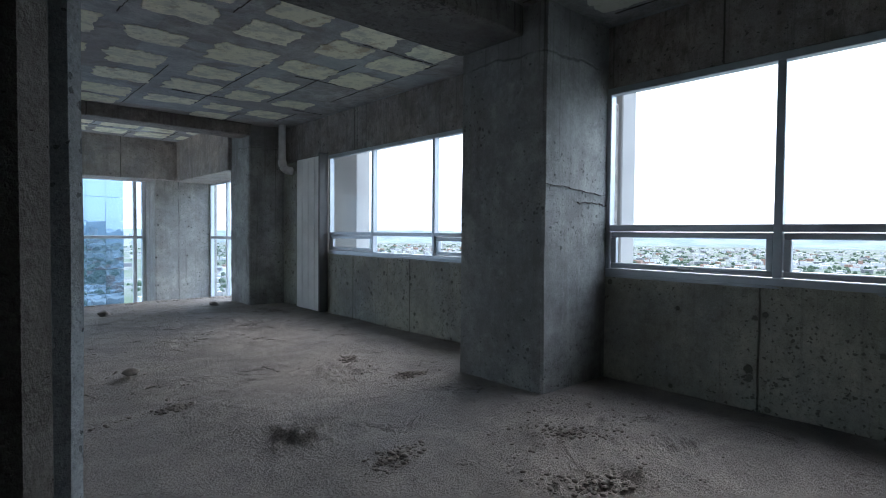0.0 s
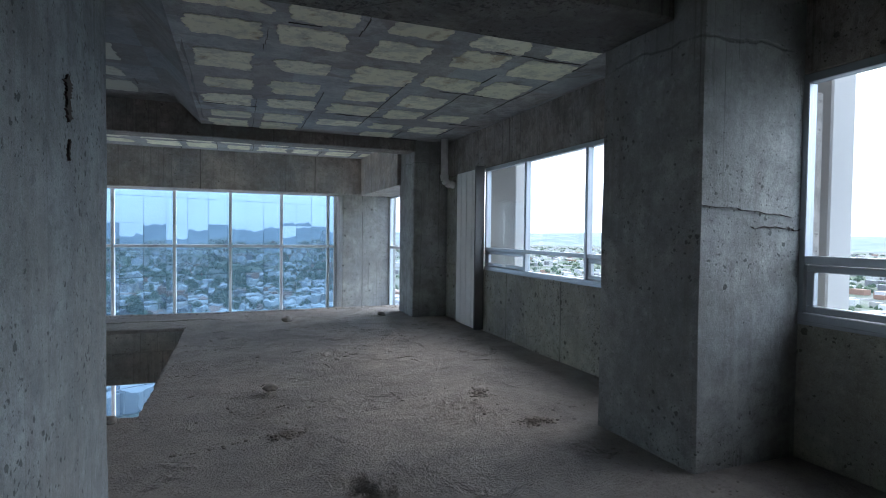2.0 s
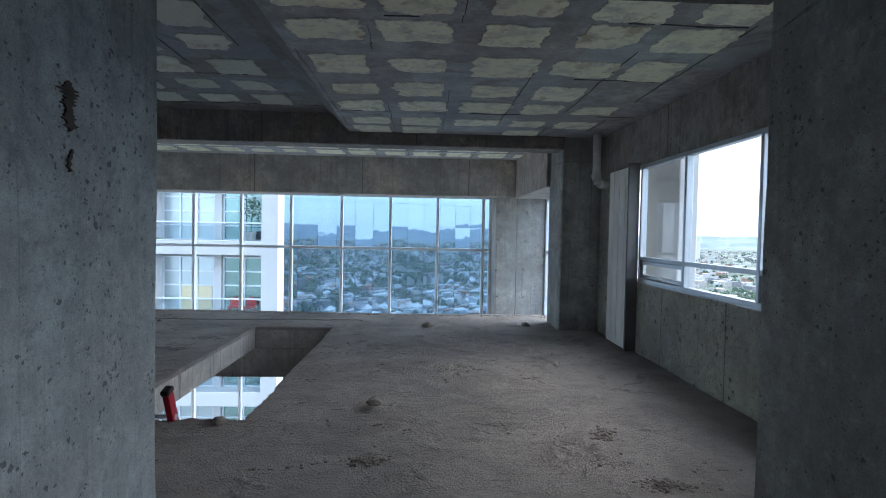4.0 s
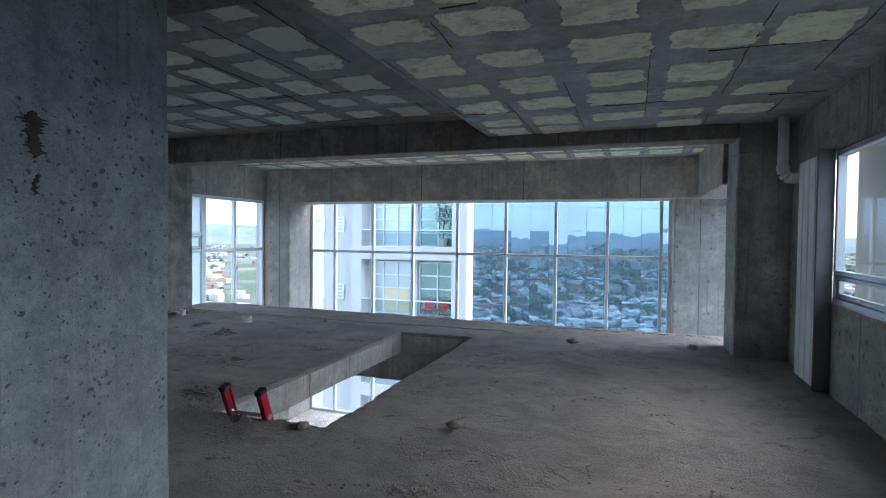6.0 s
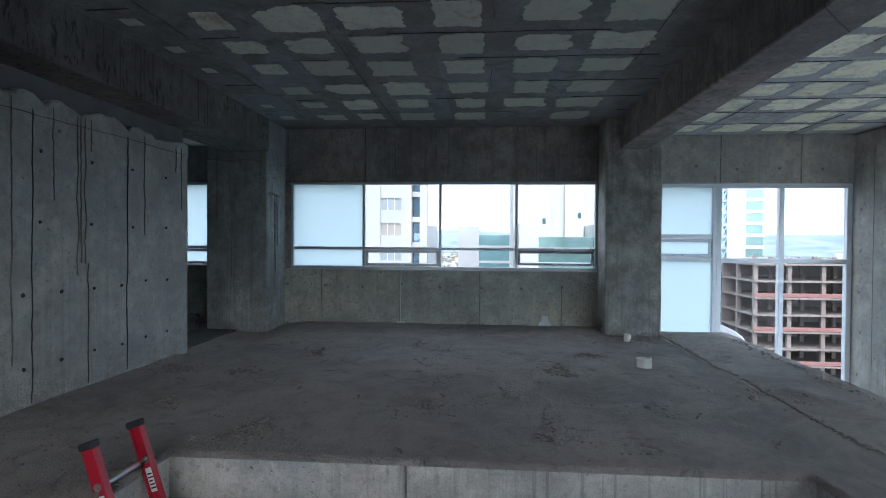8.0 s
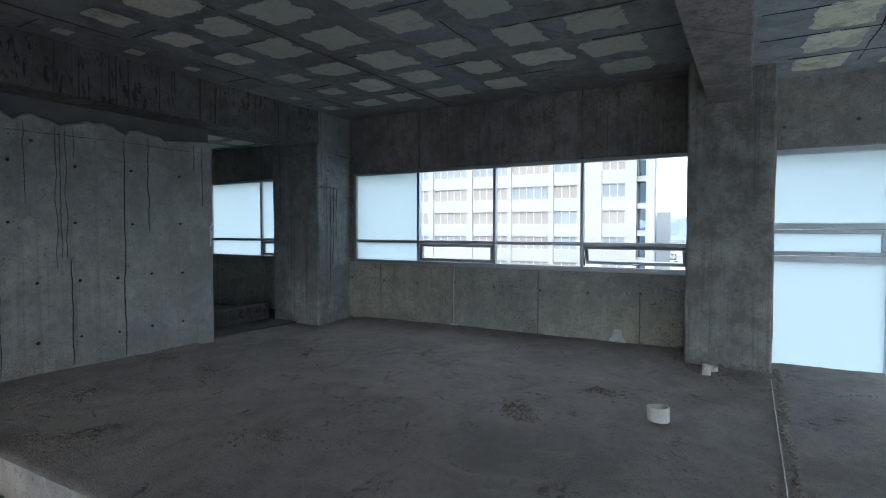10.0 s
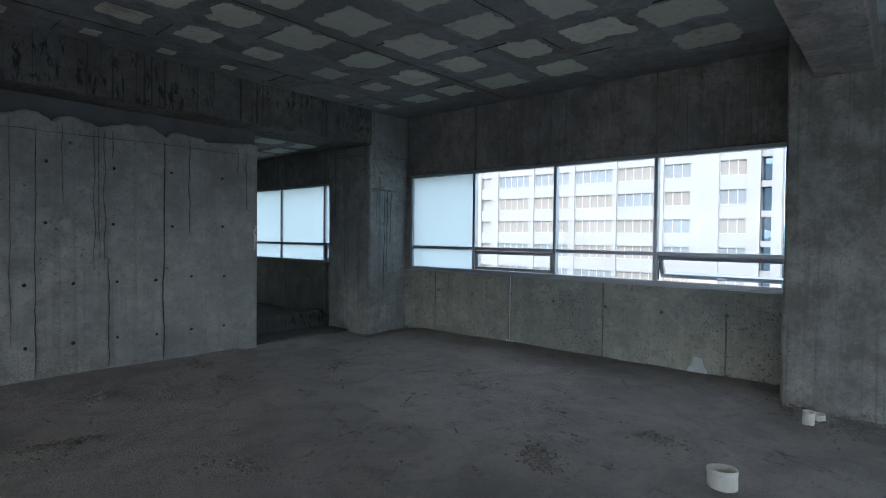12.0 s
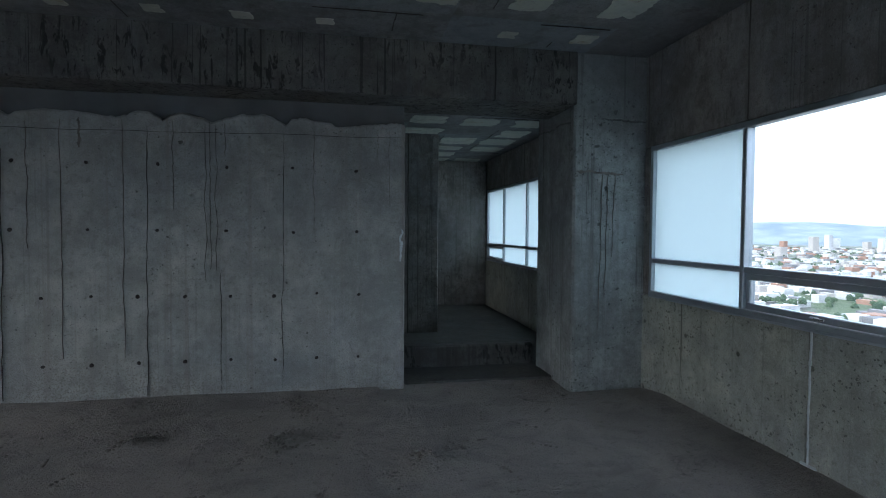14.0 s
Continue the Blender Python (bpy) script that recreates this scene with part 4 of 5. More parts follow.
def thin_trace(name, a, b, width, lift, seed, material, label, category, parent=None):
    """A narrow ragged trace between two points on an upright face, lift is the face's outward normal."""
    bm = bmesh.new()
    a, b, lift = Vector(a), Vector(b), Vector(lift)
    side = (b - a).normalized().cross(lift.normalized())
    n, rows = 60, []
    for i in range(n + 1):
        u = i / n
        p = a.lerp(b, u) + side * (0.02 * noise.noise(Vector((u * 5, seed, 0))) + 0.006 * noise.noise(Vector((u * 24, seed, 2))))
        w = width * (0.35 + 1.3 * abs(noise.noise(Vector((u * 14, seed, 7))))) * min(1.0, 8 * u + 0.1, 8 * (1 - u) + 0.1)
        rows.append([bm.verts.new(p + side * w + lift), bm.verts.new(p - side * w + lift), bm.verts.new(p - side * w - lift), bm.verts.new(p + side * w - lift)])
    for r, q in zip(rows, rows[1:]):
        for k in range(4):
            bm.faces.new((r[k], q[k], q[(k + 1) % 4], r[(k + 1) % 4]))
    ob = new(name, mesh_from(name, bm, material))
    if parent:
        ob.parent = parent
        return tagged(ob, label)
    return tagged(ob, label, category, kind="structure")


thin_trace("crack", (3.40, 2.79, 1.60), (4.2, 2.79, 1.55), 0.0022, (0, -0.006, 0), 3, MAT_JOINT, "thin crack across the concrete column", "crack")
thin_trace("crack", (3.80, 2.79, 1.48), (4.24, 2.79, 1.47), 0.004, (0, -0.006, 0), 5, MAT_JOINT, "wider crack across the concrete column", "crack")
thin_trace("paint_smear", (-3.90, 3.334, 1.24), (-3.91, 3.334, 1.56), 0.018, (0, 0.006, 0), 8, MAT_PAINT, "pale paint smear at the core wall's edge", "paint")
thin_trace("stain", (0.306, 2.70, 1.97), (0.306, 2.71, 1.80), 0.048, (0.006, 0, 0), 4, MAT_JOINT, "dark oily blotch on the concrete pier", "stain")
thin_trace("stain", (0.306, 2.72, 1.74), (0.306, 2.70, 1.66), 0.012, (0.006, 0, 0), 6, MAT_JOINT, "small dark blotch on the concrete pier", "stain")


def core_wall_marks():
    """Tie holes, form joints and runs of cement water on the core wall's north face."""
    y = 3.336
    bm = bmesh.new()
    rod(bm, (0, -0.01, 0), (0, 0.004, 0), 0.017, 10, 0.013)
    dot = mesh_from("tie_hole", bm, MAT_JOINT)
    rng = random.Random(14)
    rows = [(z, -0.585 - 0.578 * i) for z in (2.11, 1.53) for i in range(6)] + [(z, -0.8 - 0.385 * i) for z in (0.94, 0.34) for i in range(8)]
    for z, x in rows:
        ob = new("tie_hole", dot)
        ob.parent = core
        ob.matrix_local = pose(x + rng.uniform(-0.012, 0.012), y, z + rng.uniform(-0.012, 0.012), 0, rng.uniform(0, 90), 0) @ Matrix.Diagonal((rng.uniform(0.8, 1.25), 1, rng.uniform(0.8, 1.25), 1))
    out = (0, 0.005, 0)
    for k, x in enumerate((-0.52, -1.66, -2.82)):
        thin_trace("form_joint", (x, y, 2.44), (x + 0.02, y, 0.06), 0.0035, out, 50 + k, MAT_JOINT, "", "", core)
    thin_trace("form_joint", (-2.27, y, 1.17), (-2.26, y, 0.06), 0.003, out, 54, MAT_JOINT, "", "", core)
    thin_trace("form_joint", (-0.02, y, 2.385), (-3.91, y, 2.43), 0.0022, out, 55, MAT_JOINT, "", "", core)
    runs = ((-0.71, 1.37, 3), (-0.97, 0.41, 4), (-1.46, 0.40, 6), (-1.87, 1.72, 4), (-2.14, 1.06, 3), (-2.18, 1.18, 4), (-2.23, 1.17, 3), (-2.31, 2.2, 5), (-3.09, 1.45, 6), (-3.68, 2.19, 4), (-3.79, 1.75, 4), (-0.3, 1.5, 4), (-1.12, 2.24, 22))
    for k, (x, low, w) in enumerate(runs):
        thin_trace("water_run", (x, y, 2.5), (x, y, low), w * 0.00065, out, 60 + k * 3, MAT_RUN, "dark run of cement water", "", core)


core_wall_marks()
thin_trace("stain", (-5.53, 3.682, 2.12), (-6.02, 3.682, 2.10), 0.02, (0, 0.006, 0), 91, MAT_RUN, "dark scraped band on the concrete pier", "stain")
for k, (x, low) in enumerate(((-5.80, 0.6), (-5.86, 0.9), (-5.93, 1.3))):
    thin_trace("stain", (x, 3.682, 2.1), (x + 0.02, 3.682, low), 0.003, (0, 0.006, 0), 95 + k, MAT_RUN, "thin dark water run on the concrete pier", "stain")


def lump(bm, at, size, rng):
    made = bmesh.ops.create_icosphere(bm, subdivisions=1, radius=1.0)["verts"]
    turn = Euler((rng.uniform(0, 6), rng.uniform(0, 6), rng.uniform(0, 6))).to_matrix()
    for v in made:
        p = turn @ v.co
        p *= 1 + 0.45 * noise.noise(p * 1.7 + Vector(at))
        v.co = Vector((at[0] + p.x * size, at[1] + p.y * size * rng.uniform(0.8, 1.2), at[2] + p.z * size * 0.6))


def scattered_rubble():
    rng = random.Random(4)
    bm = bmesh.new()
    spots = [(-3.35, 7.79, 0.16, 40), (-4.2, 8.25, 0.2, 30), (2.6, 4.6, 0.5, 14), (3.2, 2.3, 0.5, 45), (2.7, 1.9, 0.6, 35), (-1.25, 5.3, 0.3, 45), (1.2, 4.3, 0.5, 10), (-0.5, 4.75, 0.45, 40), (0.35, 6.5, 0.35, 25),
             (-5.6, 9.45, 0.3, 30), (-5.45, 9.15, 0.3, 60), (-2.6, 9.7, 0.35, 18), (-4.6, 6.2, 0.5, 14), (-2.9, 4.6, 0.4, 22), (-2.0, 6.6, 0.5, 12), (1.9, 6.4, 0.4, 15), (2.4, 8.2, 0.5, 14), (-6.1, 6.5, 0.9, 30), (-1.2, 4.0, 0.5, 22), (-3.2, 3.6, 0.5, 26), (-0.6, 8.2, 0.6, 14)]
    for x, y, spread, n in spots:
        for _ in range(n * 3):
            px, py = x + rng.gauss(0, spread * 0.5), y + rng.gauss(0, spread * 0.5)
            if (HOLE[0] - 0.06 < px < HOLE[1] + 0.06 and HOLE[2] - 0.06 < py < HOLE[3] + 0.06) or not X_W + 0.1 < px < X_E - 0.1:
                continue
            s = rng.choice((0.004, 0.005, 0.006, 0.008, 0.010, 0.014))
            lump(bm, (px, py, floor_height(px, py) + s * 0.15), s, rng)
    for _ in range(420):
        px, py = rng.uniform(X_W + 0.2, X_E - 0.2), rng.uniform(0, Y_EDGE - 0.1)
        if (HOLE[0] - 0.06 < px < HOLE[1] + 0.06 and HOLE[2] - 0.06 < py < HOLE[3] + 0.06) or (py < 3.4 and px < 0.4):
            continue
        s = rng.uniform(0.003, 0.007)
        lump(bm, (px, py, floor_height(px, py) + s * 0.15), s, rng)
    # low heaps of crumbled mortar that were never swept up
    heaps = [(-3.35, 7.79, 0.16), (-4.2, 8.25, 0.13), (-4.7, 6.1, 0.10), (-2.9, 4.5, 0.16), (-2.0, 6.5, 0.10), (-1.4, 5.3, 0.18), (-3.9, 5.0, 0.09), (-1.9, 4.3, 0.14), (-3.0, 3.75, 0.12),
             (2.9, 2.2, 0.22), (2.4, 1.7, 0.22), (3.0, 3.9, 0.14), (1.9, 2.6, 0.16), (2.9, 4.7, 0.11), (1.2, 4.2, 0.10)]
    for x, y, r in heaps:
        lean = rng.uniform(0, 3.14)
        for _ in range(150):
            u, v = rng.gauss(0, r * 0.62), rng.gauss(0, r * 0.30)
            px, py = x + u * math.cos(lean) - v * math.sin(lean), y + u * math.sin(lean) + v * math.cos(lean)
            top = 0.022 * math.exp(-(u * u / (r * r) + v * v / (0.3 * r * r)) * 1.5)
            s = rng.choice((0.005, 0.007, 0.009, 0.012, 0.017))
            lump(bm, (px, py, floor_height(px, py) + s * 0.1 + top * rng.random()), s, rng)
    # crumbs left along the free edge before the curtain wall
    for _ in range(520):
        px = rng.uniform(-5.6, 4.0)
        py = 10.44 - 0.03 * px - abs(rng.gauss(0, 0.07))
        s = rng.choice((0.005, 0.007, 0.01, 0.014, 0.022))
        lump(bm, (px, py, floor_height(px, py) + s * 0.2), s, rng)
    # clods and broken ridges of screed that lie about singly
    for _ in range(130):
        px, py = rng.uniform(X_W + 0.3, X_E - 0.3), rng.uniform(3.8, Y_EDGE - 0.2)
        if HOLE[0] - 0.1 < px < HOLE[1] + 0.1 and HOLE[2] - 0.1 < py < HOLE[3] + 0.1:
            continue
        lean, reach = rng.uniform(0, 3.14), rng.uniform(0.03, 0.12)
        for _ in range(7):
            u = rng.gauss(0, reach)
            qx, qy = px + u * math.cos(lean), py + u * math.sin(lean)
            s = rng.uniform(0.006, 0.016)
            lump(bm, (qx, qy, floor_height(qx, qy) + s * 0.1), s, rng)
    tagged(new("rubble", mesh_from("rubble", bm, MAT_RUBBLE)), "small mortar crumbs scattered over the floor", "rubble", kind="stuff")


scattered_rubble()
mortar_ridge()


def mortar_skirt():
    """Crumbled mortar heaped against the foot of the north-west column."""
    rng = random.Random(31)
    bm = bmesh.new()
    for i in range(170):
        along, h = rng.random(), abs(rng.gauss(0, 0.5))
        if i % 5 < 3:
            x, y, out = -5.69, 8.76 + along * 0.81, (1, 0)
        else:
            x, y, out = -6.25 + along * 0.56, 8.76, (0, -1)
        away = rng.random() * 0.13 * (1 - min(h, 1) * 0.9)
        px, py = x + out[0] * away, y + out[1] * away
        lump(bm, (px, py, floor_height(px, py) + 0.10 * min(h, 1.2) * (1 - away / 0.14)), rng.uniform(0.005, 0.018), rng)
    tagged(new("mortar_skirt", mesh_from("mortar_skirt", bm, MAT_RUBBLE)), "crumbled mortar at the foot of the column", "mortar", kind="stuff")


mortar_skirt()


def mortar_lump(at, size, seed, label):
    rng = random.Random(seed)
    bm = bmesh.new()
    made = bmesh.ops.create_icosphere(bm, subdivisions=3, radius=1.0)["verts"]
    for v in made:
        p = v.co.copy()
        p *= 1 + 0.35 * noise.noise(p * 1.3 + Vector((seed, 0, 0))) + 0.15 * noise.noise(p * 4 + Vector((0, seed, 0)))
        v.co = Vector((p.x * size, p.y * size * 0.8, max(p.z * size * 0.62, -size * 0.3)))
    ob = tagged(new("mortar_lump", mesh_from("mortar_lump", bm, MAT_RUBBLE, True)), label, "rubble", group="mortar lumps")
    ob.matrix_world = pose(at[0], at[1], floor_height(*at) + size * 0.25, 0, 0, rng.uniform(0, 180))


mortar_lump((1.62, 9.15), 0.085, 3, "brown lump of mortar on the floor")
mortar_lump((3.2, 9.35), 0.07, 5, "small lump of mortar on the floor")
mortar_lump((-0.55, 4.86), 0.06, 7, "dark crumbly mortar lump at the opening's rim")
mortar_lump((0.02, 4.86), 0.055, 9, "dark crumbly mortar lump at the opening's rim")
mortar_lump((-2.6, 9.4), 0.04, 12, "small stone on the screed floor")
mortar_lump((1.15, 5.2), 0.06, 14, "small lump of mortar on the floor")

# ---- outdoors ----
def facade_material(name, color, vary=0.1):
    m = Nodes(name)
    n = m.noise(0.25, 5, 0.6)
    run = m.noise(1.0, 4, 0.6, m.scaled((1.5, 1.5, 0.05)))
    col = m.mix(m.ramp(n, 0.3, 0.7), tuple(c * (1 - vary) for c in color), color)
    col = m.mix(m.ramp(run, 0.55, 0.75, 0.0, 0.25), col, tuple(c * 0.7 for c in color))
    return m.surface(col, 0.8, m.noise(20, 2), 0.1)


def mirror_glass(name, color, rough=0.05):
    m = Nodes(name)
    n = m.noise(0.6, 3, 0.5)
    return m.surface(m.mix(n, tuple(c * 0.8 for c in color), color), rough, m.noise(0.5, 2), 0.03, 0.2, 0.85)


MAT_WHITE = facade_material("white_render", (0.52, 0.515, 0.51))
MAT_PALE = facade_material("pale_office_render", (0.41, 0.405, 0.40))
MAT_BLIND = plain("window_blind", (0.26, 0.285, 0.30), 0.6, 0.0, 0.15, 0.4)
MAT_OFFWHITE = facade_material("cream_render", (0.47, 0.45, 0.42))
MAT_FRAMECON = facade_material("raw_frame_concrete", (0.26, 0.21, 0.19), 0.3)
MAT_NET = plain("red_safety_net", (0.26, 0.12, 0.11), 0.9)
MAT_TEAL = mirror_glass("teal_glass", (0.34, 0.56, 0.58), 0.15)
MAT_GREENGLASS = mirror_glass("green_grey_glass", (0.26, 0.40, 0.38), 0.15)
MAT_BLUEGLASS = mirror_glass("blue_mirror_glass", (0.22, 0.32, 0.41), 0.02)
MAT_WINDARK = mirror_glass("dark_window_glass", (0.08, 0.12, 0.14), 0.1)
MAT_WINPALE = mirror_glass("pale_window_blind", (0.50, 0.58, 0.60), 0.3)
MAT_CURTAIN = plain("yellow_curtain", (0.62, 0.55, 0.36), 0.9)
MAT_NETRED = plain("red_plastic", (0.45, 0.05, 0.05), 0.5)
Z_G = -62.0


def storey_stack(root, x0, x1, y0, y1, z0, z1, mat, name="wall"):
    bm = bmesh.new()
    box(bm, x0, x1, y0, y1, z0, z1)
    return part(name, bm, mat, root)


def pane_grid(w, h, cols, rows, depth=0.12, bar=0.07):
    """A shared mesh for one window: frame bars before a pane, facing local -y."""
    bm = bmesh.new()
    for i in range(cols + 1):
        u = -w / 2 + w * i / cols
        box(bm, u - bar / 2, u + bar / 2, -depth, 0, 0, h)
    for k in range(rows + 1):
        z = h * k / rows
        box(bm, -w / 2, w / 2, -depth * 0.9, 0, z - bar / 2, z + bar / 2)
    frame_me = mesh_from("window", bm, MAT_FRAME_WHITE)
    bm = bmesh.new()
    box(bm, -w / 2, w / 2, -0.03, 0.05, 0, h)
    n = len(frame_me.polygons)
    return frame_me, bm


def window_mesh(w, h, cols, rows, glass):
    frame_me, bm = pane_grid(w, h, cols, rows)
    bm2 = bmesh.new()
    bm2.from_mesh(frame_me)
    start = len(bm2.faces)
    tmp = bpy.data.meshes.new("tmp")
    bm.to_mesh(tmp)
    bm.free()
    bm2.from_mesh(tmp)
    bm2.faces.ensure_lookup_table()
    for f in bm2.faces[start:]:
        f.material_index = 1
    me = mesh_from("window", bm2, MAT_FRAME_WHITE)
    me.materials.append(glass)
    return me


def set_window(root, me, x, y, z, turn):
    ob = new("window", me)
    ob.parent = root
    ob.matrix_local = pose(x, y, z, 0, 0, turn)
    return ob


def tree_material():
    m = Nodes("tree_leaves")
    isl = m.tree.nodes.new("ShaderNodeNewGeometry").outputs["Random Per Island"]
    return m.surface(m.mix(isl, (0.03, 0.055, 0.035), (0.07, 0.105, 0.06)), 0.9)


def north_apartments():
    """The white apartment block across the street, with glazed bays behind shallow balconies."""
    root = tagged(new("apartment_building", None), "white apartment block with large windows and glass balconies", "building")
    s, y = 3.75, 27.5
    storey_stack(root, -15.0, -12.1, y + 0.35, y + 7, Z_G, 24, MAT_WHITE)
    storey_stack(root, -12.2, -5.75, y + 1.05, y + 1.6, Z_G, 24, MAT_WHITE)
    storey_stack(root, -12.2, -8.4, y + 1.55, y + 7, Z_G, 24, MAT_WHITE)
    for x0, x1, y0 in ((-12.2, -11.62, y), (-6.4, -5.6, y), (-8.95, -8.6, y + 0.75)):
        storey_stack(root, x0, x1, y0, y + 1.2, Z_G, 24, MAT_WHITE, "pier")
    bay_a = window_mesh(2.55, 2.85, 3, 4, MAT_WINPALE)
    bay_b = window_mesh(2.1, 2.85, 2, 4, MAT_GREENGLASS)
    vent = window_mesh(0.5, 0.75, 1, 4, MAT_WINPALE)
    rng = random.Random(3)
    for k in range(-4, 5):
        z = -2.87 + s * k
        bm = bmesh.new()
        box(bm, -12.19, -5.61, y + 0.01, y + 1.1, z - 0.72, z, 0.02)
        part("slab", bm, MAT_WHITE, root)
        set_window(root, bay_a, -10.3, y + 1.05, z + 0.02, 0)
        set_window(root, bay_b, -7.5, y + 1.05, z + 0.02, 0)
        for x in (-14.4, -13.1):
            set_window(root, vent, x, y + 0.34, z + 0.8, 0)
        bm = bmesh.new()
        box(bm, -11.6, -6.42, y + 0.06, y + 0.08, z, z + 0.85)
        rail = part("balcony_glass", bm, MAT_GLASS, root)
        rail.visible_shadow = False
        bm = bmesh.new()
        box(bm, -11.6, -6.42, y + 0.04, y + 0.10, z + 0.85, z + 0.91)
        part("handrail", bm, MAT_FRAME_WHITE, rail)
        if k in (0, 2):
            for x0, x1 in ((-10.75, -9.95), (-9.9, -9.15)):
                bm = bmesh.new()
                box(bm, x0, x1, y + 0.99, y + 1.02, z + 0.1, z + 1.4)
                part("curtain", bm, MAT_CURTAIN, root)
        if k == 0:
            for x in (-7.9, -7.1):
                bm = bmesh.new()
                box(bm, x - 0.25, x + 0.25, y + 0.4, y + 0.8, z + 0.38, z + 0.46, 0.02)
                box(bm, x - 0.25, x + 0.25, y + 0.76, y + 0.82, z + 0.46, z + 0.85, 0.02)
                for dx in (-0.22, 0.22):
                    for dy in (0.43, 0.77):
                        rod(bm, (x + dx, y + dy, z), (x + dx, y + dy, z + 0.4), 0.02, 6)
                part("balcony_chair", bm, MAT_NETRED, root, "red balcony chair")
        if k == 1:
            bm = bmesh.new()
            rod(bm, (-7.05, y + 0.5, z), (-7.05, y + 0.5, z + 0.45), 0.2, 12, 0.26)
            part("planter", bm, MAT_OFFWHITE, root)
            bm = bmesh.new()
            rod(bm, (-7.05, y + 0.5, z + 0.4), (-7.0, y + 0.5, z + 1.5), 0.03, 6)
            for _ in range(260):
                c = Vector((-7.0 + rng.gauss(0, 0.28), y + 0.5 + rng.gauss(0, 0.2), z + 1.7 + rng.gauss(0, 0.38)))
                u = Vector((rng.uniform(-1, 1), rng.uniform(-1, 1), rng.uniform(-1, 1))).normalized() * 0.07
                w = u.orthogonal().normalized() * 0.03
                bm.faces.new([bm.verts.new(p) for p in (c - u, c + w, c + u, c - w)])
            tagged(part("plant", bm, tree_material(), root, "small leafy balcony tree"), kind="stuff")


north_apartments()


def mirror_tower():
    root = tagged(new("glass_tower", None), "tall blue mirror-glass office tower reflecting the city", "building")
    w, s, z0, z1 = 31.5, 1.9, Z_G, 42.0
    bm = bmesh.new()
    box(bm, -w / 2, w / 2, 0.4, 20, z0, z1)
    part("wall", bm, MAT_BLUEGLASS, root)
    rng = random.Random(2)
    bm = bmesh.new()
    box(bm, -0.74, 0.74, -0.1, 0.1, -s / 2 + 0.012, s / 2 - 0.012)
    pane = mesh_from("pane", bm, MAT_BLUEGLASS)
    for j in range(-24, 20):
        bm = bmesh.new()
        for i in range(21):
            u, z = -w / 2 + 1.5 * i + 0.75, (j + 0.5) * s
            tilt = (rng.gauss(0, 0.25), 0, rng.gauss(0, 0.35))
            if -7 <= j < 6:
                ob = new("pane", pane)
                ob.parent = root
                ob.matrix_local = pose(u, 0.14, z, *tilt)
            else:
                made = bmesh.ops.create_cube(bm, size=1.0)["verts"]
                turn = pose(u, 0.14, z, *tilt) @ Matrix.Diagonal((1.48, 0.2, s - 0.024, 1))
                for v in made:
                    v.co = turn @ v.co
        if len(bm.verts):
            part("glazing", bm, MAT_BLUEGLASS, root)
    root.matrix_world = pose(-4.5, 43.3, 0, 0, 0, 25)


mirror_tower()


def slab_office():
    """The long pale office block to the west, with rows of blinds."""
    root = tagged(new("office_building", None), "long white office block with rows of blinded windows", "building")
    x, s = -70.0, 3.42
    storey_stack(root, x - 18, x - 0.35, -43.5, -3.0, Z_G, 21.5, MAT_PALE)
    storey_stack(root, x - 16, x - 1.2, -3.2, -0.9, Z_G, 21.5, MAT_BLUEGLASS, "stair_glazing")
    storey_stack(root, x - 1.0, x + 0.1, -1.9, -0.9, Z_G, 22, MAT_PALE, "pier")
    for y0, y1 in ((-43.5, -42.2), (-40.3, -38.9), (-33.4, -32.5), (-26.8, -25.9), (-20.4, -19.8), (-14.4, -13.7), (-10.5, -7.3), (-4.4, -3.0)):
        storey_stack(root, x - 0.4, x + 0.25, y0, y1, Z_G, 22, MAT_PALE, "pier")
    bays = [(-38.9, -33.4), (-32.5, -26.8), (-25.9, -20.4), (-19.8, -14.4), (-13.7, -10.5), (-7.3, -4.4)]
    rng = random.Random(6)
    meshes = {}
    for k in range(-6, 6):
        z = 2.1 + s * k
        bm = bmesh.new()
        box(bm, x - 0.4, x + 0.05, -42.2, -3.0, z + 1.75, z + s)
        part("spandrel", bm, MAT_PALE, root)
        for y0, y1 in bays:
            glass = rng.choice((MAT_BLIND, MAT_BLIND, MAT_CREAMBLIND, MAT_CREAMBLIND, MAT_BLIND) if rng.random() < 0.4 else (MAT_BLIND, MAT_CREAMBLIND))
            key = (round(y1 - y0, 2), glass.name)
            if key not in meshes:
                meshes[key] = window_mesh(y1 - y0, 1.75, 5 if y1 - y0 > 4 else 3, 1, glass)
            set_window(root, meshes[key], x - 0.2, (y0 + y1) / 2, z, 90)
        bm = bmesh.new()
        box(bm, x - 1.3, x - 0.2, -3.05, -1.8, z + 1.9, z + 2.6)
        part("balcony", bm, MAT_PALE, root)


MAT_CREAMBLIND = plain("cream_blind", (0.31, 0.28, 0.25), 0.7)
slab_office()


def banded_tower(name, label, x, y0, y1, z1, s, glass, wall, core=None):
    root = tagged(new(name, None), label, "building")
    storey_stack(root, x - 18, x - 0.6, y0, y1, Z_G, z1, glass, "glazing")
    if core:
        for c0, c1 in core:
            storey_stack(root, x - 19, x + 0.4, c0, c1, Z_G, z1 + 2, wall, "wall")
    k = int(Z_G / s) + 6
    while k * s < z1:
        bm = bmesh.new()
        box(bm, x - 18.2, x + 0.1, y0 - 0.1, y1 + 0.1, k * s, k * s + 0.55)
        band = part("balcony", bm, wall, root)
        k += 1
    return root


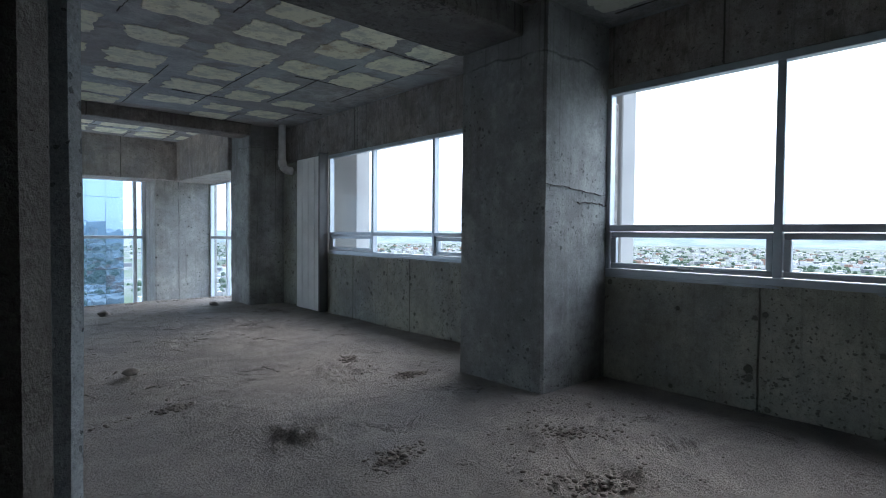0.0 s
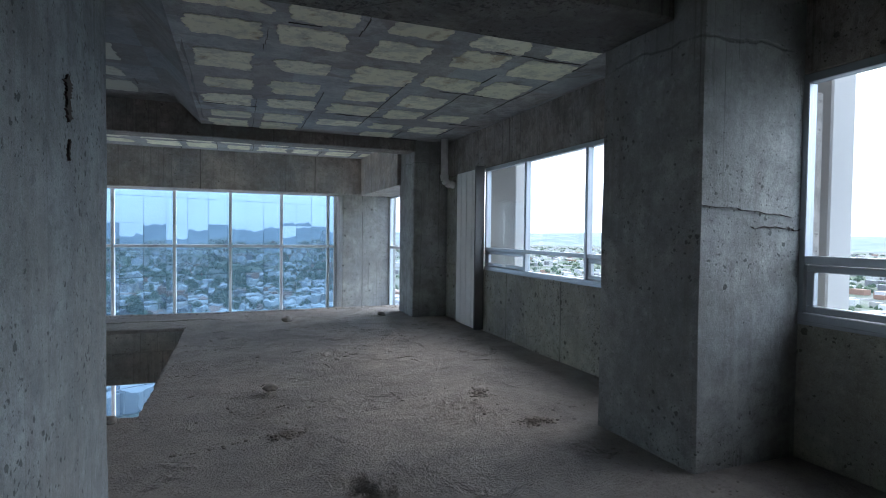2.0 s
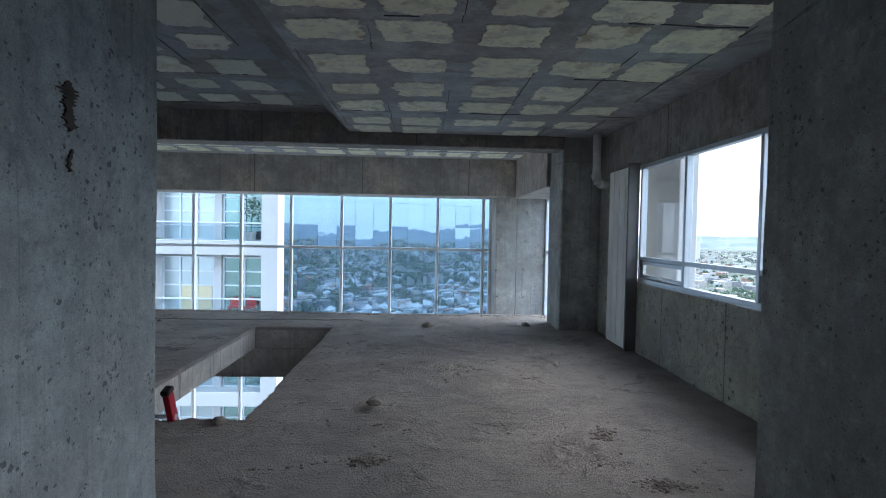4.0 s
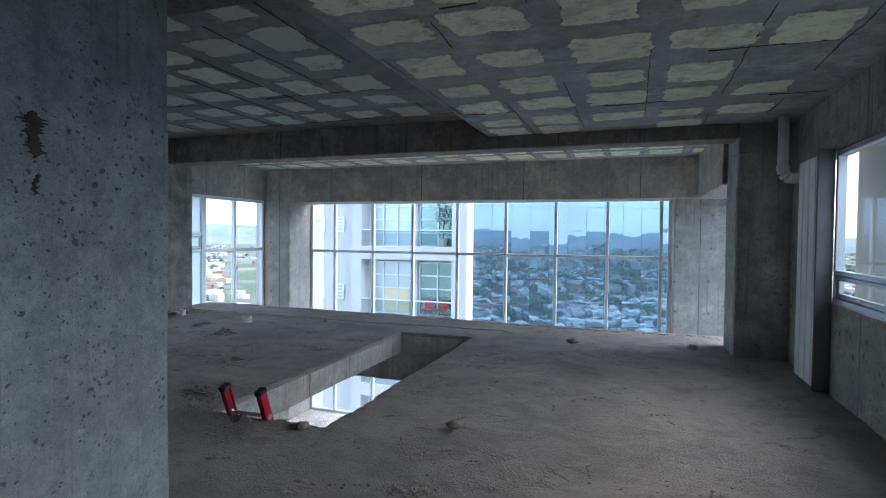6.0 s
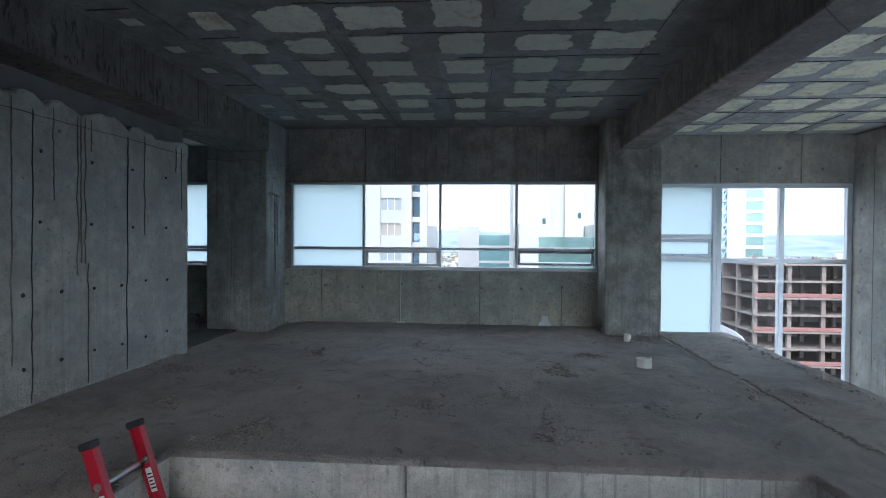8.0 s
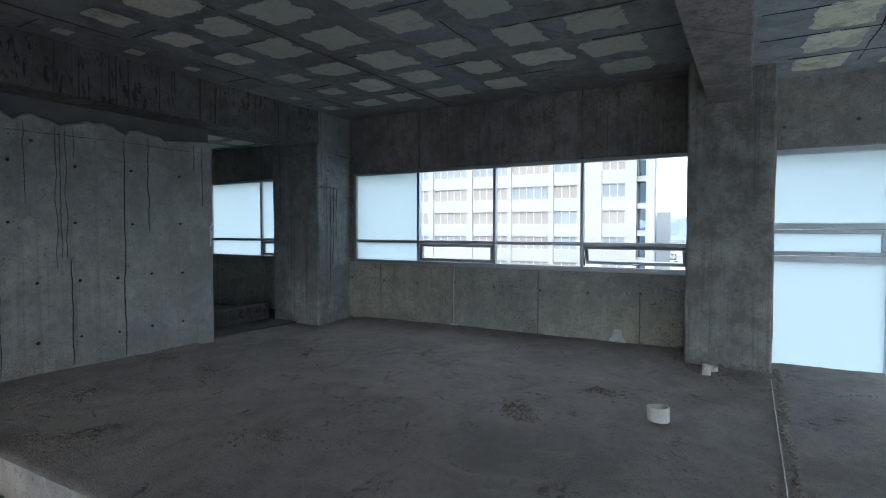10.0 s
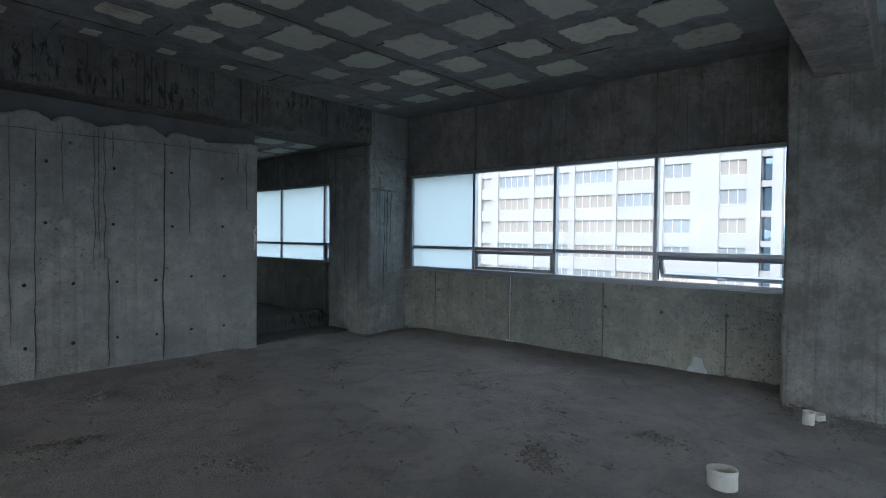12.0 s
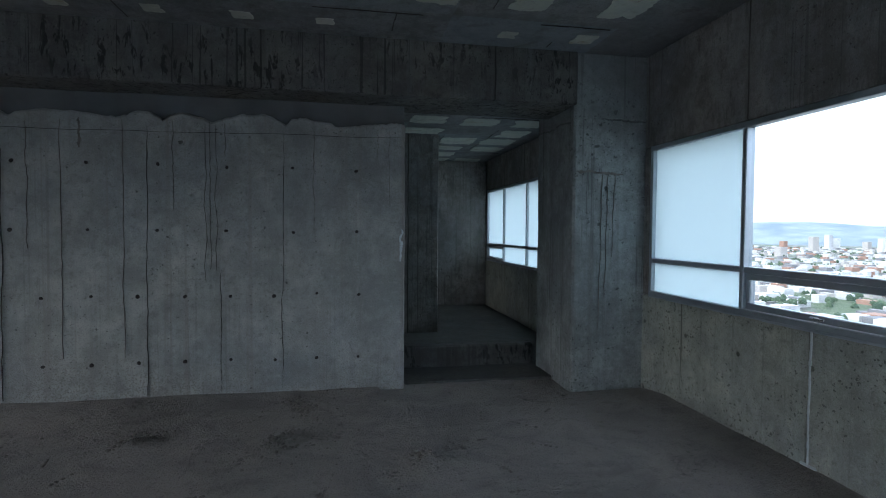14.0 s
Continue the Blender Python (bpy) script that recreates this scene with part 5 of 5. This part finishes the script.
def residential_tower():
    """A slim tower: white balcony stack, teal glass, white shaft and a second teal stack."""
    root = tagged(new("residential_tower", None), "teal glass apartment tower with white bands and balconies", "building")
    x, z1, s = -128.0, 70.0, 2.75
    storey_stack(root, x - 16, x, 52.0, 57.0, Z_G, z1, MAT_WHITE)
    storey_stack(root, x - 16, x - 0.5, 57.0, 63.4, Z_G, z1, MAT_TEAL, "glazing")
    storey_stack(root, x - 15, x + 0.3, 63.4, 67.3, Z_G, z1 + 3, MAT_WHITE, "shaft")
    storey_stack(root, x - 14, x - 0.5, 67.3, 71.5, Z_G, z1 - 2, MAT_GREENGLASS, "glazing")
    slot = window_mesh(0.9, 1.3, 1, 2, MAT_WINPALE)
    for k in range(-17, 25):
        z = k * s
        bm = bmesh.new()
        box(bm, x - 15, x + 0.1, 57.0, 63.4, z, z + 0.6)
        part("band", bm, MAT_PALE, root)
        bm = bmesh.new()
        box(bm, x - 13, x + 0.1, 67.3, 71.6, z + 0.2, z + 1.0)
        part("band", bm, MAT_WHITE, root)
        bm = bmesh.new()
        bmesh.ops.create_cone(bm, cap_ends=True, segments=14, radius1=1.5, radius2=1.5, depth=0.9, matrix=Matrix.Translation((x - 1.2, 52.0, z + 0.4)))
        part("balcony", bm, MAT_WHITE, root)
        bm = bmesh.new()
        box(bm, x - 3.4, x - 0.6, 51.4, 52.1, z + 0.85, z + s)
        part("balcony_glazing", bm, MAT_WINPALE, root)
        set_window(root, slot, x - 0.02, 56.2, z + 0.7, 90)
        if k % 2:
            set_window(root, slot, x - 0.02, 54.6, z + 0.7, 90)
    # lattice of the outdoor lift at the edge of the glass
    for y in (61.6, 63.2):
        bm = bmesh.new()
        rod(bm, (x + 0.3, y, Z_G), (x + 0.3, y, z1), 0.12, 6)
        part("lift_post", bm, MAT_FRAME_WHITE, root)
    bm = bmesh.new()
    for k in range(-17, 25):
        rod(bm, (x + 0.3, 61.6, k * s), (x + 0.3, 63.2, k * s + s), 0.08, 5)
        rod(bm, (x + 0.3, 63.2, k * s), (x + 0.3, 61.6, k * s + s), 0.08, 5)
    part("lift_brace", bm, MAT_FRAME_WHITE, root)


residential_tower()


def white_block():
    """A windowless white tower with shallow grooves, and a round glazed tower behind it."""
    root = tagged(new("white_tower", None), "plain white tower with shallow grooves and few small windows", "building")
    x = -90.0
    for y0, y1, d in ((11.7, 18.0, 0.0), (18.0, 20.4, 0.9), (20.4, 23.6, 0.2), (23.6, 26.8, 1.2)):
        storey_stack(root, x - 14, x - d, y0, y1, Z_G, 52, MAT_OFFWHITE)
    slot = window_mesh(0.7, 1.1, 1, 1, MAT_WINDARK)
    for k in range(-5, 10, 2):
        set_window(root, slot, x + 0.0, 16.9, k * 3.4 + 1.0, 90)
        set_window(root, slot, x - 0.2, 22.8, k * 3.4 + 2.0, 90)
    cyl = tagged(new("round_tower", None), "distant round tower with banded glazing", "building")
    bm = bmesh.new()
    rod(bm, (-150, 45.2, Z_G), (-150, 45.2, 60), 2.5, 24)
    part("glazing", bm, MAT_BLUEGLASS, cyl)
    for k in range(-14, 20):
        bm = bmesh.new()
        rod(bm, (-150, 45.2, k * 3.0), (-150, 45.2, k * 3.0 + 1.0), 2.75, 24)
        part("band", bm, MAT_PALE, cyl)


white_block()
banded_tower("glass_office", "low blue glass office building", -118, 5.6, 13.5, 2.9, 3.4, MAT_TEAL, MAT_WHITE, [(0.9, 5.6)])
banded_tower("annex_building", "low white building with dark glazed top floor", -82, 15.0, 24.5, 2.2, 3.3, MAT_GREENGLASS, MAT_OFFWHITE, [(23.8, 25.0), (12.2, 15.2)])


def curved_building():
    """A low white building with a sweeping curved wall below the tower."""
    root = tagged(new("curved_building", None), "low white building with a sweeping curved wall", "building")
    bm = bmesh.new()
    n, low, high, lip, deck = 64, [], [], [], []
    for k in range(n):
        a = 2 * math.pi * k / n
        px, py = 12.0 * math.cos(a), 4.0 * math.sin(a)
        low.append(bm.verts.new((px - 53, py + 28.5 - 0.3 * px, Z_G)))
        high.append(bm.verts.new((px - 53, py + 28.5 - 0.3 * px, -7.9)))
        lip.append(bm.verts.new((px * 0.98 - 53, py * 0.97 + 28.5 - 0.3 * px, -7.9)))
        deck.append(bm.verts.new((px * 0.98 - 53, py * 0.97 + 28.5 - 0.3 * px, -9.3)))
    for k in range(n):
        j = (k + 1) % n
        for a, b in ((low, high), (high, lip), (lip, deck)):
            bm.faces.new((a[k], a[j], b[j], b[k]))
    part("wall", bm, MAT_WHITE, root)
    bm = bmesh.new()
    bm.faces.new([bm.verts.new((11.75 * math.cos(0.0982 * k) - 53, 3.88 * math.sin(0.0982 * k) + 28.5 - 3.6 * math.cos(0.0982 * k), -9.25)) for k in range(64)])
    part("roof", bm, MAT_FRAMECON, root, "grey flat roof")
    rng = random.Random(17)
    for k in range(26):
        bm = bmesh.new()
        px = -53 + rng.uniform(-7, 7)
        py = 28.5 - 0.3 * (px + 53) + rng.uniform(-1.6, 1.6)
        box(bm, px - rng.uniform(0.4, 1.2), px + 0.6, py - 0.5, py + rng.uniform(0.4, 1.0), -9.35, -9.3 + rng.uniform(0.4, 1.1), 0.03)
        part("roof_unit", bm, MAT_GREYPVC, root, "grey rooftop plant unit")


curved_building()


def palm_tree():
    """A palm with a thin trunk and a crown of drooping fronds."""
    root = tagged(new("palm_tree", None), "green palm tree with drooping fronds", "tree", group="palms by the curved building")
    rng = random.Random(9)
    bm = bmesh.new()
    rod(bm, (0, 0, -40), (0, 0, 0), 0.3, 8, 0.2)
    part("trunk", bm, MAT_FRAMECON, root)
    bm = bmesh.new()
    for k in range(30):
        a, lift, length = rng.uniform(0, 6.28), rng.uniform(0.1, 0.9), rng.uniform(1.3, 1.9)
        prev = None
        for i in range(7):
            u = i / 6
            r, z = length * u, length * (lift * u - 0.9 * u * u)
            w = 0.26 * math.sin(math.pi * min(1, u + 0.12)) + 0.02
            c, s = math.cos(a), math.sin(a)
            row = [bm.verts.new((r * c - s * w, r * s + c * w, z - 0.1)), bm.verts.new((r * c, r * s, z)), bm.verts.new((r * c + s * w, r * s - c * w, z - 0.1))]
            if prev:
                bm.faces.new((prev[0], row[0], row[1], prev[1]))
                bm.faces.new((prev[1], row[1], row[2], prev[2]))
            prev = row
    part("crown", bm, tree_material(), root)
    return root


PALM = palm_tree()
PALM.matrix_world = pose(-50.0, 22.8, -7.0)
for px, py, pz in ((-37.8, 22.4, -6.7), (-33.7, 22.0, -6.8), (-52.5, 23.3, -7.6)):
    copy_thing(PALM, pose(px, py, pz, 0, 0, px * 7))


def raw_frame():
    """A block under construction: bare floors, columns and safety nets."""
    root = tagged(new("construction_building", None), "unfinished concrete frame building with red safety nets", "building")
    x, y0, y1, s = -110.0, 61.0, 108.0, 3.4
    for k in range(-16, 1):
        z = -2.6 + s * k
        bm = bmesh.new()
        box(bm, x - 16, x, y0, y1, z - 0.35, z)
        floor_ob = part("slab", bm, MAT_FRAMECON, root)
        bm = bmesh.new()
        box(bm, x - 0.12, x - 0.06, y0, y1, z + 0.1, z + 0.9)
        if k < 0 and k % 2 == 0:
            part("net", bm, MAT_NET, floor_ob, "faded red safety net")
        else:
            bm.free()
    for i in range(8):
        for d in (0.8, 8, 15):
            y = y0 + 0.6 + i * (y1 - y0 - 1.2) / 7
            bm = bmesh.new()
            box(bm, x - d - 0.6, x - d, y - 0.4, y + 0.4, Z_G, -2.6 + (1.2 if i % 2 else 0.0))
            part("column", bm, MAT_FRAMECON, root)
    bm = bmesh.new()
    box(bm, x - 15, x - 14.8, y0, y1, Z_G, -2.9)
    part("wall", bm, MAT_FRAMECON, root)


raw_frame()


def tower_crane():
    root = tagged(new("tower_crane", None), "thin tower crane behind the construction block", "crane")
    bm = bmesh.new()
    for dx in (-0.8, 0.8):
        for dy in (-0.8, 0.8):
            rod(bm, (-128 + dx, 118 + dy, Z_G), (-128 + dx, 118 + dy, 22), 0.14, 6)
    for k in range(28):
        z = Z_G + 3 * k
        rod(bm, (-128.8, 117.2, z), (-127.2, 118.8, z + 3), 0.09, 5)
        rod(bm, (-127.2, 117.2, z), (-128.8, 118.8, z + 3), 0.09, 5)
    part("mast", bm, MAT_FRAMECON, root)
    bm = bmesh.new()
    rod(bm, (-128, 118, 16), (-128, 158, 24), 0.35, 6)
    rod(bm, (-128, 118, 22), (-128, 158, 24), 0.1, 5)
    part("jib", bm, MAT_FRAMECON, root)


tower_crane()


# ---- city and ground ----
def ground_material():
    m = Nodes("city_ground")
    v = m.put("ShaderNodeTexVoronoi", Vector=m.coord, Scale=0.035)
    n = m.noise(0.012, 5, 0.6)
    t = m.noise(0.12, 4, 0.6)
    green = m.mix(t, (0.045, 0.07, 0.04), (0.10, 0.13, 0.07))
    built = m.mix(v.outputs["Color"], (0.08, 0.08, 0.085), (0.24, 0.235, 0.23))
    return m.surface(m.mix(m.ramp(n, 0.42, 0.56), built, green), 0.95)


bm = bmesh.new()
bmesh.ops.create_circle(bm, cap_ends=True, segments=96, radius=4600, matrix=Matrix.Translation((0, 0, Z_G)))
tagged(new("ground", mesh_from("ground", bm, ground_material())), "wide city ground of streets, roofs and trees", "ground", kind="structure")


def house_material():
    m = Nodes("house_render")
    isl = m.tree.nodes.new("ShaderNodeNewGeometry").outputs["Random Per Island"]
    r = m.tree.nodes.new("ShaderNodeValToRGB")
    stops = ((0.0, (0.52, 0.52, 0.51)), (0.30, (0.36, 0.34, 0.32)), (0.52, (0.28, 0.17, 0.13)), (0.66, (0.45, 0.45, 0.46)), (0.85, (0.17, 0.17, 0.18)))
    while len(r.color_ramp.elements) < len(stops):
        r.color_ramp.elements.new(0.5)
    for e, (p, c) in zip(r.color_ramp.elements, stops):
        e.position, e.color = p, (*c, 1)
    r.color_ramp.interpolation = 'CONSTANT'
    m.tree.links.new(isl, r.inputs[0])
    return m.surface(r.outputs[0], 0.85)


def sprawl():
    """Low houses and tree crowns over the whole plain, thinning into the distance."""
    rng = random.Random(12)
    hv, hf, tv, tf = [], [], [], []
    for i in range(26000):
        d = 140 + 2600 * rng.random() ** 1.45
        a = rng.choice((rng.uniform(2.3, 3.8), rng.uniform(2.3, 3.8), rng.uniform(3.8, 4.9), rng.uniform(-0.3, 1.3), rng.uniform(4.9, 5.9), rng.uniform(0, 2 * math.pi)))
        x, y = d * math.cos(a), d * math.sin(a)
        if -140 < x < -40 and -60 < y < 130 or (-30 < x < 30 and 20 < y < 80):
            continue
        park = noise.noise(Vector((x * 0.004, y * 0.004, 2)))
        if rng.random() < (0.78 if 2.2 < a < 4.9 else 0.30 if a > 4.9 else 0.45) - 0.7 * park:
            w, l, h, t = rng.uniform(3, 7.5), rng.uniform(3.5, 9), rng.uniform(4, 8), rng.uniform(-0.2, 0.2)
            if rng.random() < 0.012 and d > 1600:
                w, l, h = 10, 10, rng.uniform(25, 60)
            n = len(hv)
            for dz in (0, h):
                for sx, sy in ((-1, -1), (1, -1), (1, 1), (-1, 1)):
                    hv.append((x + sx * w * math.cos(t) - sy * l * math.sin(t), y + sx * w * math.sin(t) + sy * l * math.cos(t), Z_G + dz))
            hf += [(n + 4, n + 5, n + 6, n + 7)] + [(n + k, n + (k + 1) % 4, n + 4 + (k + 1) % 4, n + 4 + k) for k in range(4)]
        else:
            r = rng.uniform(2.2, 5)
            for _ in range(3):
                cx, cy, cz, q = x + rng.uniform(-r, r), y + rng.uniform(-r, r), Z_G + r * rng.uniform(0.7, 1.3), r * rng.uniform(0.5, 0.9)
                n = len(tv)
                for k in range(6):
                    b = k * 1.0472 + rng.uniform(-0.3, 0.3)
                    tv.append((cx + q * math.cos(b), cy + q * math.sin(b), cz - q * rng.uniform(0.2, 0.6)))
                for k in range(6):
                    b = k * 1.0472 + 0.5
                    tv.append((cx + 0.7 * q * math.cos(b), cy + 0.7 * q * math.sin(b), cz + q * rng.uniform(0.3, 0.7)))
                tv.append((cx, cy, cz + q))
                for k in range(6):
                    j = (k + 1) % 6
                    tf += [(n + k, n + j, n + 6 + k), (n + j, n + 6 + j, n + 6 + k), (n + 6 + k, n + 6 + j, n + 12)]
    for name, v, f, mat, label, cat in (("low_houses", hv, hf, house_material(), "pale flat-roofed houses spread over the plain", "houses"), ("city_trees", tv, tf, tree_material(), "green tree crowns between the houses", "trees")):
        me = bpy.data.meshes.new(name)
        me.from_pydata(v, [], f)
        me.materials.append(mat)
        tagged(new(name, me), label, cat, kind="stuff")


sprawl()


def hills():
    bm = bmesh.new()
    n, rows = 240, []
    for i in range(n + 1):
        a = 2 * math.pi * i / n
        c, s = math.cos(a), math.sin(a)
        h = 70 + 75 * noise.noise(Vector((c * 2.2, s * 2.2, 4))) + 25 * noise.noise(Vector((c * 9, s * 9, 1)))
        h *= 0.25 + 0.75 * max(0.0, -c)
        rows.append([bm.verts.new((r * c, r * s, Z_G + k)) for r, k in ((3300, 0), (3700, max(40, h) * 0.55 + 20), (4200, max(60, h + 60)))])
    for a, b in zip(rows, rows[1:]):
        for k in range(2):
            bm.faces.new((a[k], b[k], b[k + 1], a[k + 1]))
    # the haze of distance is mixed into the hills' blue base colour
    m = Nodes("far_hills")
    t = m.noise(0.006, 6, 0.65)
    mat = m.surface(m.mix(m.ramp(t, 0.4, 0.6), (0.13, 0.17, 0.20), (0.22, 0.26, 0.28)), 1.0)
    tagged(new("backdrop", mesh_from("backdrop", bm, mat, True)), "hills on the horizon with haze in their blue colour", "hills", kind="structure")


hills()

# the rest of the tower that the rooms belong to
solid("tower_shaft", [(X_W - 0.1, X_E + 0.1, Y_S - 12, 12.6, Z_G, Z_LOW - 0.3)], MAT_WHITE, "white tower storeys below", "building")
solid("tower_top", [(X_W - 0.3, X_E + 0.3, Y_S - 12, 13.5, 3.55, 18)], MAT_WHITE, "white tower storeys above", "building")
solid("corner_fin", [(-6.95, -6.68, 13.0, 13.9, Z_G, 18), (4.75, 5.0, 2.95, 3.75, Z_G, 18), (4.75, 5.0, 7.5, 8.5, Z_G, 18)], MAT_WHITE, "white facade fin outside the glazing", "facade")


def corner_wall():
    root = tagged(new("corner_wall", None), "white rendered wall outside the corner glazing with a vent", "wall")
    bm = bmesh.new()
    box(bm, -6.6, -5.9, 13.78, 14.62, Z_G, 18, 0.02)
    part("wall", bm, MAT_WHITE, root)
    for z in (-1.2, 2.0):
        bm = bmesh.new()
        box(bm, -5.9, -5.882, 14.08, 14.42, z - 0.11, z + 0.11, 0.004)
        vent_ob = part("vent", bm, MAT_FRAME_WHITE, root)
        for k in range(6):
            bm = bmesh.new()
            box(bm, -5.884, -5.868, 14.11, 14.39, z - 0.09 + k * 0.033, z - 0.074 + k * 0.033)
            part("slat", bm, MAT_GREYPVC, vent_ob)


corner_wall()
